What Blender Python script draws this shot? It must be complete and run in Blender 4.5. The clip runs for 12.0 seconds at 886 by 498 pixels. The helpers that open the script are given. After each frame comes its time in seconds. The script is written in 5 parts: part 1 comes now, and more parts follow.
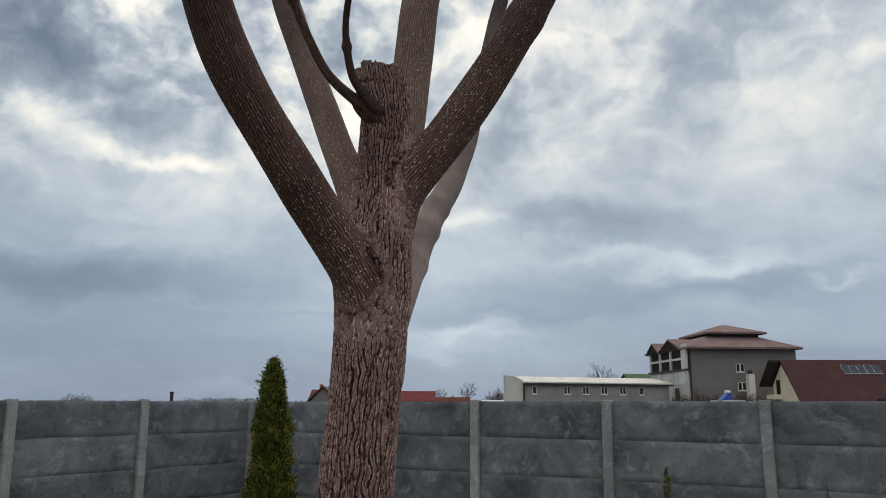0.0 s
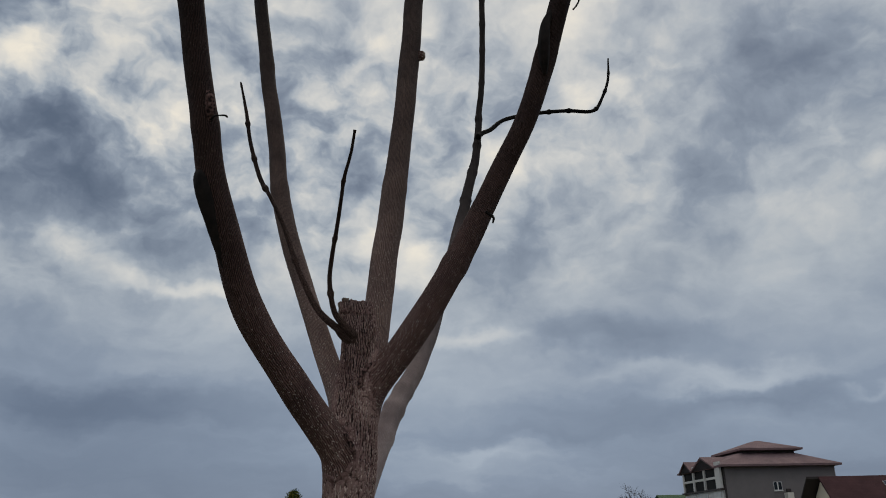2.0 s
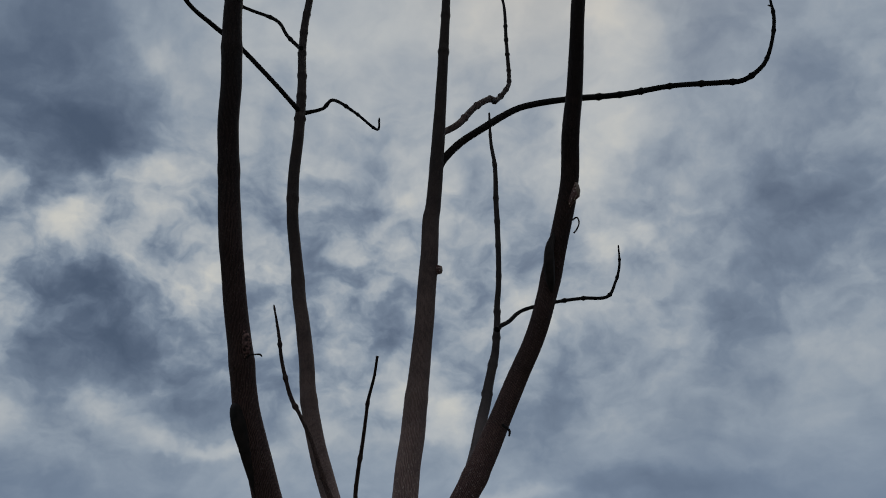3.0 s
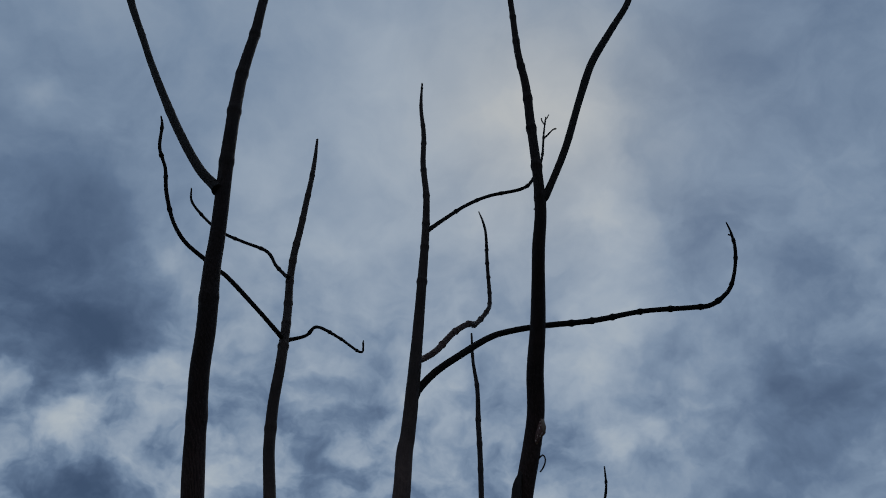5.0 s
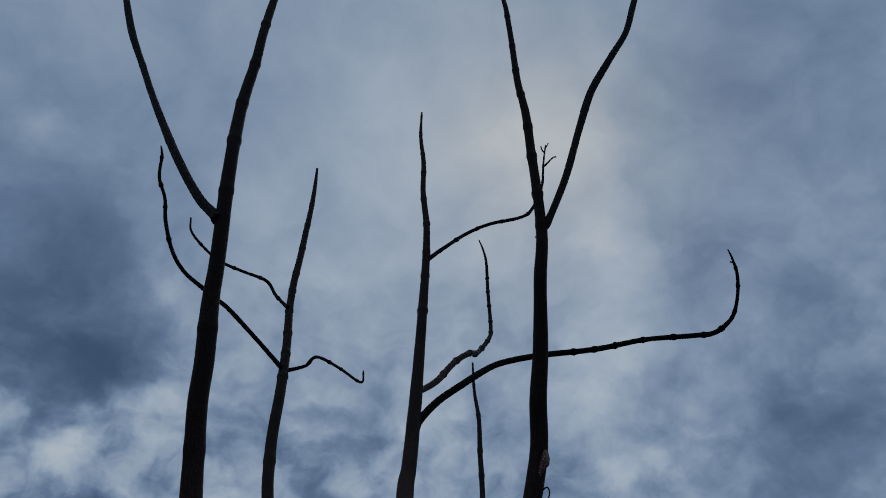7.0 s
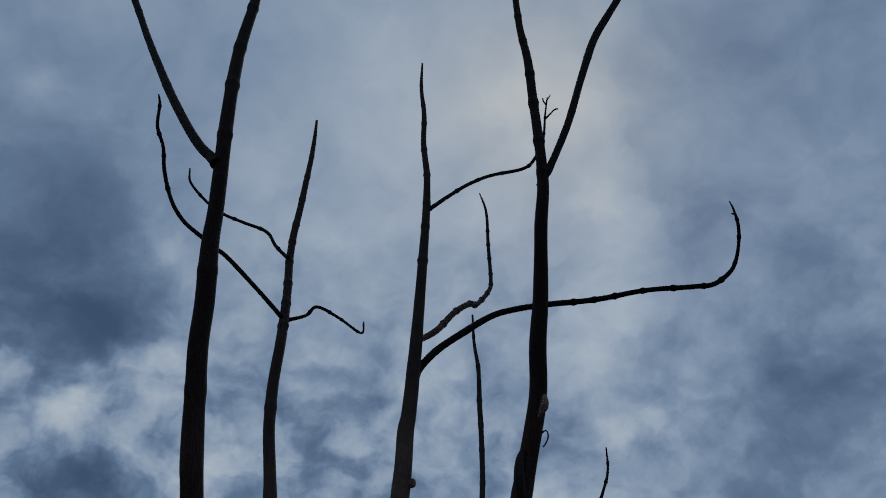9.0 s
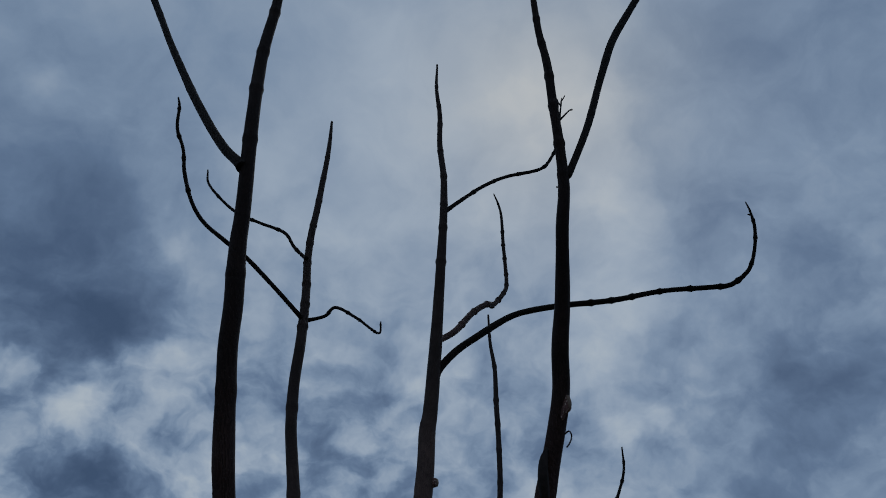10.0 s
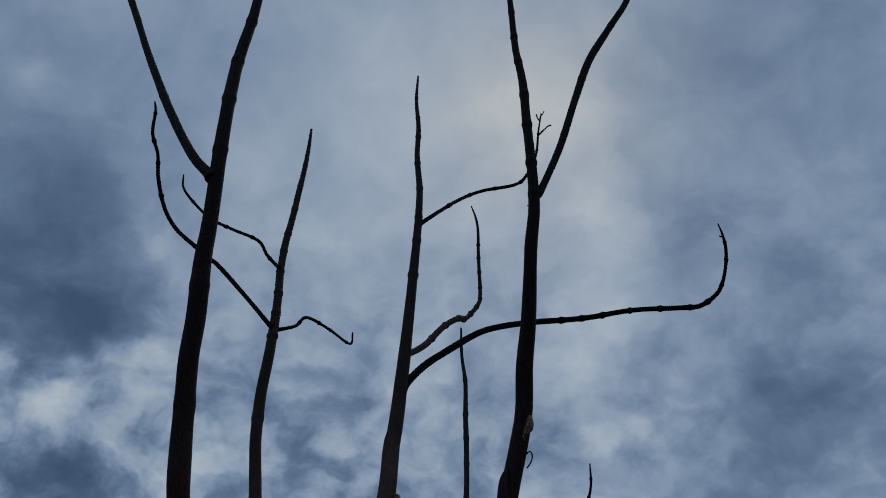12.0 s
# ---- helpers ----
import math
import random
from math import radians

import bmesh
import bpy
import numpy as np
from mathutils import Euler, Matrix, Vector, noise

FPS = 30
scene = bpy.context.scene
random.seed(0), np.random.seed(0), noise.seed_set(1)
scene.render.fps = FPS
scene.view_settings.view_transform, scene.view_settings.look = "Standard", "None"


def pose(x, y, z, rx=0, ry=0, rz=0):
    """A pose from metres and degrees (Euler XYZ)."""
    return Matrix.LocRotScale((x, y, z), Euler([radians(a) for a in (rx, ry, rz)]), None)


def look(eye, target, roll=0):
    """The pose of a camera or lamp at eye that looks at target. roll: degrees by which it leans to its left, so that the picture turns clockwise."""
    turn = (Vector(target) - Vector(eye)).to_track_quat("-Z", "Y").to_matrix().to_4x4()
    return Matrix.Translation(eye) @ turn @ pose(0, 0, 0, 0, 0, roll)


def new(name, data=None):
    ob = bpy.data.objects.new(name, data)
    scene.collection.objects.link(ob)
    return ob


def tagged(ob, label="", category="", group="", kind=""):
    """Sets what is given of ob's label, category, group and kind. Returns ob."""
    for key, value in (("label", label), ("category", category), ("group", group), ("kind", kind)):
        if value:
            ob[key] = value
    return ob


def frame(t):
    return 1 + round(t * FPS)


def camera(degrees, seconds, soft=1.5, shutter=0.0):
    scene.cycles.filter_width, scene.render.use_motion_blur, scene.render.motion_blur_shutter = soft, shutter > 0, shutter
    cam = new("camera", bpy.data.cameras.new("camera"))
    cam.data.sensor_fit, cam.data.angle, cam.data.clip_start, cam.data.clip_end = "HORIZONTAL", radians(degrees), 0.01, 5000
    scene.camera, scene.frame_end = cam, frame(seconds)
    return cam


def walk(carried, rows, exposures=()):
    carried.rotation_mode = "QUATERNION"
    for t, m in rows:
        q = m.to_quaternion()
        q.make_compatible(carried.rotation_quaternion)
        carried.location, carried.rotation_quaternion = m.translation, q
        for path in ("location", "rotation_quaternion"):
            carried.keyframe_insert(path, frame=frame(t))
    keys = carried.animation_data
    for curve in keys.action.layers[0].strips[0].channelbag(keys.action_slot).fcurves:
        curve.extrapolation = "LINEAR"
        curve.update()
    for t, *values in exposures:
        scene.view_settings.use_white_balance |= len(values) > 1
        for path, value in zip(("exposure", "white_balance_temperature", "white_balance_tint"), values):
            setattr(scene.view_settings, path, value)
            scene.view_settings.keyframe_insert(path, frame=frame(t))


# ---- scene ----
cam = camera(58.80, 12.0, soft=1.0)
# seconds, x, y, z in metres, yaw, pitch, lean to the right in degrees
ROWS = [
    (0, 0.0000, 0.0000, 1.9431, 0.000, 11.226, -0.101),
    (0.5, 0.0180, -0.1562, 1.9642, 0.575, 12.959, 0.580),
    (1, -0.0438, -0.2999, 1.9750, 0.408, 14.305, 1.328),
    (1.5, -0.0060, -0.4234, 1.9796, 0.329, 17.593, 1.407),
    (2, 0.1423, -0.5313, 1.9652, 1.538, 19.885, 1.140),
    (2.5, 0.2165, -0.6266, 1.9978, 3.020, 25.064, 1.467),
    (3, 0.1833, -0.7140, 2.0424, 3.552, 30.961, 2.153),
    (3.5, 0.1728, -0.7237, 2.0484, 2.892, 34.501, 2.474),
    (3.7, 0.2031, -0.7423, 2.0551, 3.152, 36.284, 2.116),
    (5.3, 0.2931, -0.8297, 2.0866, 3.089, 46.476, 3.100),
    (5.5, 0.2823, -0.8274, 2.0909, 2.939, 47.008, 3.145),
    (6, 0.2855, -0.8218, 2.0940, 3.080, 47.084, 3.251),
    (6.5, 0.2893, -0.8146, 2.0960, 3.095, 47.444, 3.534),
    (7, 0.2874, -0.8150, 2.0924, 3.018, 47.266, 3.285),
    (9, 0.2830, -0.7793, 2.0704, 3.264, 44.445, 2.912),
    (9.5, 0.2665, -0.7938, 2.0711, 3.567, 44.275, 2.868),
    (10, 0.2380, -0.8077, 2.0649, 3.834, 44.315, 2.568),
    (10.5, 0.2620, -0.8121, 2.0675, 4.123, 44.030, 1.770),
    (11, 0.2923, -0.8092, 2.0693, 3.730, 43.966, 1.522),
    (11.5, 0.3017, -0.8018, 2.0740, 3.047, 43.640, 1.487),
    (12, 0.2866, -0.8268, 2.0847, 2.286, 44.661, 2.011),
]
walk(cam, [(t, pose(x, y, z, 90 + pitch, 0, yaw) @ pose(0, 0, 0, 0, 0, -lean)) for t, x, y, z, yaw, pitch, lean in ROWS],
     exposures=[(0.0, 0.77, 8300, 11), (0.5, 0.64, 8300, 11), (1.0, 0.58, 8300, 12), (1.5, 0.42, 8100, 12), (2.0, 0.16, 7700, 12), (2.5, 0.09, 7300, 11), (3.0, -0.32, 6900, 10), (3.5, -0.46, 6600, 9), (5.5, -0.66, 5700, 8), (12.0, -0.66, 5700, 8)])


# ---- world and sun: a cloudy afternoon, the sun veiled ahead and high ----
SUN_EL, SUN_AZ = 54.0, 10.5         # degrees above the horizon, degrees to the right of +y

# cloud masses: degrees right of +y, degrees up, angular radius, brightness added
LOW = [(-32.1, 24.0, 1.1, +0.28), (-28.5, 19.6, 2.0, +0.26), (-25.4, 18.5, 1.3, +0.20), (-24.4, 17.6, 0.8, +0.25), (-12.5, 24.0, 1.7, +0.34), (-7.2, 21.4, 2.2, +0.28),
       (-3.7, 19.4, 1.5, +0.28), (6.3, 25.6, 3.1, +0.18), (8.6, 26.2, 1.7, +0.14), (4.3, 22.5, 2.6, +0.14), (22.8, 16.3, 2.6, +0.10), (29.5, 21.9, 1.5, +0.18),
       (12.3, 32.5, 4.4, +0.10), (-32.2, 26.3, 2.6, -0.20), (-28.1, 23.8, 2.6, -0.18), (-21.0, 20.5, 2.4, -0.18), (-23.3, 19.5, 1.7, -0.14), (-31.0, 21.8, 2.2, -0.10),
       (24.3, 29.4, 3.9, -0.05), (3.2, 17.2, 2.2, -0.10), (-11.9, 28.1, 2.2, -0.15), (-1.8, 32.7, 2.6, -0.08), (-13.1, 17.9, 1.7, +0.15)]
MID = [(-32.2, 29.9, 2.6, +0.36), (-37.8, 31.3, 1.5, +0.26), (-28.3, 29.0, 1.7, +0.29), (-19.2, 29.0, 1.3, +0.24), (-29.0, 42.6, 2.6, +0.12), (-25.9, 35.7, 2.2, +0.12),
       (-8.3, 36.5, 2.6, +0.14), (10.9, 38.8, 3.5, +0.14), (9.2, 29.6, 1.7, +0.19), (-12.0, 21.0, 2.0, +0.14), (-3.5, 18.6, 1.7, +0.24), (-36.6, 40.0, 7.0, -0.16),
       (-34.6, 35.1, 5.2, -0.14), (-32.4, 26.0, 2.6, -0.24), (-26.6, 22.7, 2.2, -0.19), (-11.6, 31.9, 3.5, -0.17), (25.6, 31.5, 3.9, -0.06), (5.3, 22.0, 2.2, -0.12),
       (1.7, 29.6, 2.6, -0.10), (10.8, 63.3, 4.8, +0.05), (9.9, 55.6, 3.9, +0.12), (11.9, 51.4, 3.5, +0.16), (13.4, 45.7, 2.4, +0.25)]
HIGH = [(13.2, 42.4, 2.2, +0.15), (-9.0, 57.0, 8.0, +0.10), (-46.3, 49.3, 1.5, +0.15), (-35.1, 46.7, 2.2, +0.12), (-28.9, 42.4, 1.5, +0.18), (-38.2, 31.5, 1.4, +0.28),
        (-33.1, 29.7, 2.2, +0.31), (-13.8, 36.2, 1.7, +0.20), (-15.5, 34.2, 1.7, +0.15), (9.1, 35.8, 2.6, +0.20), (12.9, 37.1, 2.6, +0.12), (12.0, 29.9, 1.7, +0.25),
        (-22.5, 38.2, 1.7, +0.12), (-41.5, 43.2, 7.0, -0.16), (-33.3, 37.5, 5.7, -0.18), (-53.2, 53.5, 2.6, -0.10), (-30.1, 35.1, 2.6, -0.15), (-21.8, 32.9, 2.6, -0.15),
        (-9.2, 33.2, 2.6, -0.12), (0.9, 34.0, 1.7, -0.15), (5.5, 30.8, 1.7, -0.10), (22.3, 28.1, 4.8, -0.15), (27.0, 34.7, 3.9, -0.10)]
STREAKS = [(-21.8, 16.9, 2.0, +0.28), (-18.8, 16.4, 1.5, +0.24), (0.9, 13.0, 2.6, +0.26), (15.8, 8.6, 2.2, +0.13), (11.8, 10.3, 2.4, +0.12), (20.0, 9.8, 3.1, +0.13),
           (26.9, 8.1, 1.7, +0.16), (1.1, 5.0, 2.6, +0.12), (10.0, 12.8, 4.8, -0.16), (23.0, 8.4, 3.9, -0.16), (-29.3, 8.8, 5.7, -0.14), (-20.9, 8.1, 7.4, -0.10),
           (6.8, 7.0, 7.4, -0.08), (18.8, 9.4, 4.8, +0.12), (23.9, 5.9, 7.0, +0.05), (-21.2, 8.9, 8.7, -0.05), (-5.4, 17.3, 2.2, +0.14), (19.1, 13.7, 3.9, +0.06)]
BROAD = [(-27.9, 22.4, 9.0, -0.12), (20.5, 23.6, 9.6, -0.03), (13.0, 11.4, 7.0, -0.05), (9.8, 53.3, 7.6, +0.08), (-37.4, 41.2, 10.0, -0.05), (29.4, 38.7, 11.3, -0.06),
         (39.0, 53.6, 11.3, -0.12), (-9.5, 47.5, 8.0, +0.13), (30.6, 37.7, 7.0, -0.06), (-24.0, 5.0, 9.0, -0.09), (25.0, 3.0, 8.0, -0.07), (-2.0, 8.5, 8.0, +0.07), (-18.0, 12.5, 8.0, +0.08)]

world = bpy.data.worlds.new("cloudy_sky")
scene.world = world
world.use_nodes = True
wn, wl = world.node_tree.nodes, world.node_tree.links
wn.clear()


def wmath(op, a, b=None, clamp=False):
    n = wn.new("ShaderNodeMath")
    n.operation, n.use_clamp = op, clamp
    for i, v in enumerate((a, b)):
        if v is None:
            continue
        if isinstance(v, (int, float)):
            n.inputs[i].default_value = v
        else:
            wl.new(v, n.inputs[i])
    return n.outputs[0]


def wvec(op, a, b=None, scale=None):
    n = wn.new("ShaderNodeVectorMath")
    n.operation = op
    for i, v in enumerate((a, b)):
        if v is None:
            continue
        if isinstance(v, tuple):
            n.inputs[i].default_value = v
        else:
            wl.new(v, n.inputs[i])
    if scale is not None:
        n.inputs["Scale"].default_value = scale
    return n.outputs["Value"] if op in ("DOT_PRODUCT", "LENGTH") else n.outputs["Vector"]


def wnoise(vec, scale, detail, rough, distort=0.0):
    n = wn.new("ShaderNodeTexNoise")
    n.inputs["Scale"].default_value, n.inputs["Detail"].default_value = scale, detail
    n.inputs["Roughness"].default_value, n.inputs["Distortion"].default_value = rough, distort
    wl.new(vec, n.inputs["Vector"])
    return n


way = wn.new("ShaderNodeTexCoord").outputs["Generated"]
sep = wn.new("ShaderNodeSeparateXYZ")
wl.new(way, sep.inputs[0])
lift = wmath("ADD", wmath("MAXIMUM", sep.outputs[2], 0.0), 0.40)
flat = wn.new("ShaderNodeCombineXYZ")            # place on a cloud sheet overhead
wl.new(wmath("DIVIDE", sep.outputs[0], lift), flat.inputs[0])
wl.new(wmath("DIVIDE", sep.outputs[1], lift), flat.inputs[1])
sheet = flat.outputs[0]
# the cloud masses get ragged edges from two scales of turbulence
warp1 = wvec("SCALE", wvec("SUBTRACT", wnoise(sheet, 4.0, 5, 0.54).outputs["Color"], (0.5, 0.5, 0.5)), None, 0.085)
warp2 = wvec("SCALE", wvec("SUBTRACT", wnoise(way, 16.0, 4, 0.55).outputs["Color"], (0.5, 0.5, 0.5)), None, 0.045)
bent = wvec("ADD", wvec("ADD", way, warp1), warp2)
total = None
for az, el, size, gain, squash in [(az, el, size, gain * 0.78, 1.4) for az, el, size, gain in LOW] + [(*c, 1.3) for c in MID + HIGH + BROAD] + [(az, el, size * 1.5, gain * 0.9, 6.0) for az, el, size, gain in STREAKS]:
    a, e, s = radians(az), radians(el), radians(size)
    centre = (math.sin(a) * math.cos(e), math.cos(a) * math.cos(e), math.sin(e))
    off = wvec("MULTIPLY", wvec("SUBTRACT", bent, centre), (1 / s, 1 / s, squash / s))
    lobe = wmath("MULTIPLY", wmath("EXPONENT", wmath("MULTIPLY", wvec("DOT_PRODUCT", off, off), -1.0)), gain)
    total = lobe if total is None else wmath("ADD", total, lobe)
# calm layered haze low down, lively billows higher up
height = wmath("DIVIDE", wmath("SUBTRACT", sep.outputs[2], 0.10), 0.30, True)
lively = wmath("ADD", wmath("MULTIPLY", height, 0.90), 0.10)
lively = wmath("MULTIPLY", lively, wmath("SUBTRACT", 1.0, wmath("MULTIPLY", wmath("DIVIDE", wmath("SUBTRACT", sep.outputs[2], 0.62), 0.22, True), 0.45)))
billow = wmath("MULTIPLY", wmath("SUBTRACT", wnoise(sheet, 4.2, 9, 0.53, 0.5).outputs["Fac"], 0.5), 0.55)
wisps = wmath("MULTIPLY", wmath("SUBTRACT", wnoise(bent, 10.0, 8, 0.53, 0.4).outputs["Fac"], 0.5), 0.62)
layers = wmath("MULTIPLY", wmath("SUBTRACT", wnoise(wvec("MULTIPLY", bent, (2.0, 2.0, 13.0)), 1.6, 5, 0.5, 0.3).outputs["Fac"], 0.5), 0.35)
calm = wmath("MULTIPLY", layers, wmath("SUBTRACT", 1.0, height))
# broken cumulus between the haze and the high veil, thinning towards the right
band = wmath("DIVIDE", wmath("SUBTRACT", sep.outputs[2], 0.47), 0.17)
band = wmath("EXPONENT", wmath("MULTIPLY", wmath("MULTIPLY", band, band), -1.0))
thin = wmath("SUBTRACT", 1.0, wmath("MULTIPLY", wmath("DIVIDE", wmath("ADD", sep.outputs[0], 0.15), 0.45, True), 0.62))
puff = wmath("SUBTRACT", wnoise(bent, 7.5, 5, 0.52, 0.25).outputs["Fac"], 0.5)
curd = wmath("SUBTRACT", wnoise(wvec("MULTIPLY", bent, (1.0, 1.0, 1.5)), 21.0, 5, 0.50, 0.2).outputs["Fac"], 0.5)
puffs = wmath("MULTIPLY", wmath("ADD", wmath("MULTIPLY", puff, 1.45), wmath("MULTIPLY", curd, 1.15)), wmath("MULTIPLY", band, thin))
cover = wmath("ADD", wmath("ADD", wmath("ADD", puffs, wmath("MULTIPLY", total, 1.05)), wmath("MULTIPLY", wmath("ADD", billow, wmath("MULTIPLY", wisps, wmath("ADD", wmath("MULTIPLY", height, 0.6), 0.4))), lively)), calm)
cover = wmath("ADD", cover, wmath("ADD", 0.22, wmath("MULTIPLY", wmath("DIVIDE", sep.outputs[2], 0.30, True), 0.23)))
cover = wmath("ADD", cover, wmath("MULTIPLY", wmath("DIVIDE", wmath("SUBTRACT", sep.outputs[2], 0.33), 0.35, True), 0.08))
# the unseen sky behind the walk is brightened, added to light the trunk's near side
cover = wmath("ADD", cover, wmath("MULTIPLY", wmath("MULTIPLY", sep.outputs[1], -1.6, True), 0.11))
tone = wn.new("ShaderNodeValToRGB")
wl.new(wmath("ADD", wmath("MULTIPLY", wmath("TANH", wmath("MULTIPLY", wmath("SUBTRACT", cover, 0.45), 1.9)), 0.56), 0.47), tone.inputs[0])
stops = tone.color_ramp.elements
stops[0].position, stops[0].color = 0.0, (0.075, 0.115, 0.190, 1)
stops[1].position, stops[1].color = 1.0, (0.86, 0.86, 0.80, 1)
for at, rgb in ((0.12, (0.115, 0.165, 0.255)), (0.33, (0.205, 0.275, 0.385)), (0.5, (0.335, 0.415, 0.52)), (0.72, (0.54, 0.60, 0.66))):
    stops.new(at).color = (*rgb, 1)
sky = wn.new("ShaderNodeTexSky")
sky.sky_type, sky.sun_disc = "NISHITA", False
sky.sun_elevation, sky.sun_rotation = radians(SUN_EL), radians(SUN_AZ)
blue = wvec("SCALE", sky.outputs[0], None, 0.06)
mixed = wn.new("ShaderNodeMix")
mixed.data_type = "RGBA"
mixed.inputs[0].default_value = 0.90       # the cloud cover leaves little clear sky
wl.new(blue, mixed.inputs[6])
wl.new(tone.outputs[0], mixed.inputs[7])
hazy = wn.new("ShaderNodeMix")                     # the far air is bluer
hazy.data_type, hazy.blend_type = "RGBA", "MULTIPLY"
wl.new(wmath("SUBTRACT", 1.0, wmath("DIVIDE", sep.outputs[2], 0.30, True)), hazy.inputs[0])
wl.new(mixed.outputs[2], hazy.inputs[6])
hazy.inputs[7].default_value = (0.82, 0.90, 1.035, 1)
# the veiled sun warms the cloud before it
sun_way = (math.sin(radians(SUN_AZ)) * math.cos(radians(SUN_EL)), math.cos(radians(SUN_AZ)) * math.cos(radians(SUN_EL)), math.sin(radians(SUN_EL)))
away = wvec("SCALE", wvec("SUBTRACT", bent, sun_way), None, 1 / radians(9))
veil = wn.new("ShaderNodeMix")
veil.data_type, veil.blend_type = "RGBA", "MULTIPLY"
wl.new(wmath("EXPONENT", wmath("MULTIPLY", wvec("DOT_PRODUCT", away, away), -1.0)), veil.inputs[0])
wl.new(hazy.outputs[2], veil.inputs[6])
veil.inputs[7].default_value = (1.22, 1.11, 0.98, 1)
back = wn.new("ShaderNodeBackground")
wl.new(veil.outputs[2], back.inputs[0])
back.inputs[1].default_value = 1.0
out = wn.new("ShaderNodeOutputWorld")
wl.new(back.outputs[0], out.inputs[0])

sun = new("sun", bpy.data.lights.new("sun", "SUN"))
sun.data.energy, sun.data.angle, sun.data.color = 0.6, radians(20), (1.0, 0.95, 0.88)
sun.matrix_world = look((60 * math.sin(radians(SUN_AZ)) * math.cos(radians(SUN_EL)), 60 * math.cos(radians(SUN_AZ)) * math.cos(radians(SUN_EL)), 60 * math.sin(radians(SUN_EL))), (0, 0, 0))


# ---- materials ----
class Paint:
    """A principled material with a few shortcuts for its nodes."""

    def __init__(self, name, rough=0.8, metal=0.0, spec=0.3):
        self.m = bpy.data.materials.new(name)
        self.m.use_nodes = True
        self.n, self.l = self.m.node_tree.nodes, self.m.node_tree.links
        self.b = self.n["Principled BSDF"]
        self.b.inputs["Roughness"].default_value, self.b.inputs["Metallic"].default_value = rough, metal
        self.b.inputs["Specular IOR Level"].default_value = spec

    def coords(self, attribute="", scale=(1, 1, 1), space="Object"):
        mp = self.n.new("ShaderNodeMapping")
        mp.inputs["Scale"].default_value = scale
        if attribute:
            a = self.n.new("ShaderNodeAttribute")
            a.attribute_name = attribute
            self.l.new(a.outputs["Vector"], mp.inputs[0])
        else:
            self.l.new(self.n.new("ShaderNodeTexCoord").outputs[space], mp.inputs[0])
        return mp.outputs[0]

    def value(self, attribute):
        a = self.n.new("ShaderNodeAttribute")
        a.attribute_name = attribute
        return a.outputs["Fac"]

    def noise(self, vec, scale, detail=4, rough=0.55, distort=0.0):
        t = self.n.new("ShaderNodeTexNoise")
        t.inputs["Scale"].default_value, t.inputs["Detail"].default_value = scale, detail
        t.inputs["Roughness"].default_value, t.inputs["Distortion"].default_value = rough, distort
        self.l.new(vec, t.inputs["Vector"])
        return t.outputs["Fac"]

    def cells(self, vec, scale, feature="F1", rnd=1.0):
        t = self.n.new("ShaderNodeTexVoronoi")
        t.feature = feature
        t.inputs["Scale"].default_value, t.inputs["Randomness"].default_value = scale, rnd
        self.l.new(vec, t.inputs["Vector"])
        return t

    def ramp(self, fac, *stops, mode="LINEAR"):
        r = self.n.new("ShaderNodeValToRGB")
        r.color_ramp.interpolation = mode
        e = r.color_ramp.elements
        while len(e) < len(stops):
            e.new(0.5)
        for el, (at, c) in zip(e, stops):
            el.position = at
            el.color = (c, c, c, 1) if isinstance(c, (int, float)) else (*c, 1)
        self.l.new(fac, r.inputs[0])
        return r.outputs[0]

    def mix(self, fac, a, b, blend="MIX"):
        x = self.n.new("ShaderNodeMix")
        x.data_type, x.blend_type = "RGBA", blend
        for key, v in (("Factor", fac), ("A", a), ("B", b)):
            s = [i for i in x.inputs if i.name == key and i.enabled][0]
            if isinstance(v, (int, float)):
                s.default_value = v if key == "Factor" else (v, v, v, 1)
            elif isinstance(v, tuple):
                s.default_value = (*v, 1)
            else:
                self.l.new(v, s)
        return [o for o in x.outputs if o.enabled][0]

    def math(self, op, a, b=0.0):
        x = self.n.new("ShaderNodeMath")
        x.operation = op
        for i, v in enumerate((a, b)):
            if isinstance(v, (int, float)):
                x.inputs[i].default_value = v
            else:
                self.l.new(v, x.inputs[i])
        return x.outputs[0]

    def random(self):
        return self.n.new("ShaderNodeObjectInfo").outputs["Random"]

    def island(self):
        return self.n.new("ShaderNodeNewGeometry").outputs["Random Per Island"]

    def colour(self, c):
        if isinstance(c, tuple):
            self.b.inputs["Base Color"].default_value = (*c, 1)
        else:
            self.l.new(c, self.b.inputs["Base Color"])
        return self

    def bump(self, height, depth, strength=1.0):
        u = self.n.new("ShaderNodeBump")
        u.inputs["Strength"].default_value, u.inputs["Distance"].default_value = strength, depth
        self.l.new(height, u.inputs["Height"])
        self.l.new(u.outputs[0], self.b.inputs["Normal"])
        return self


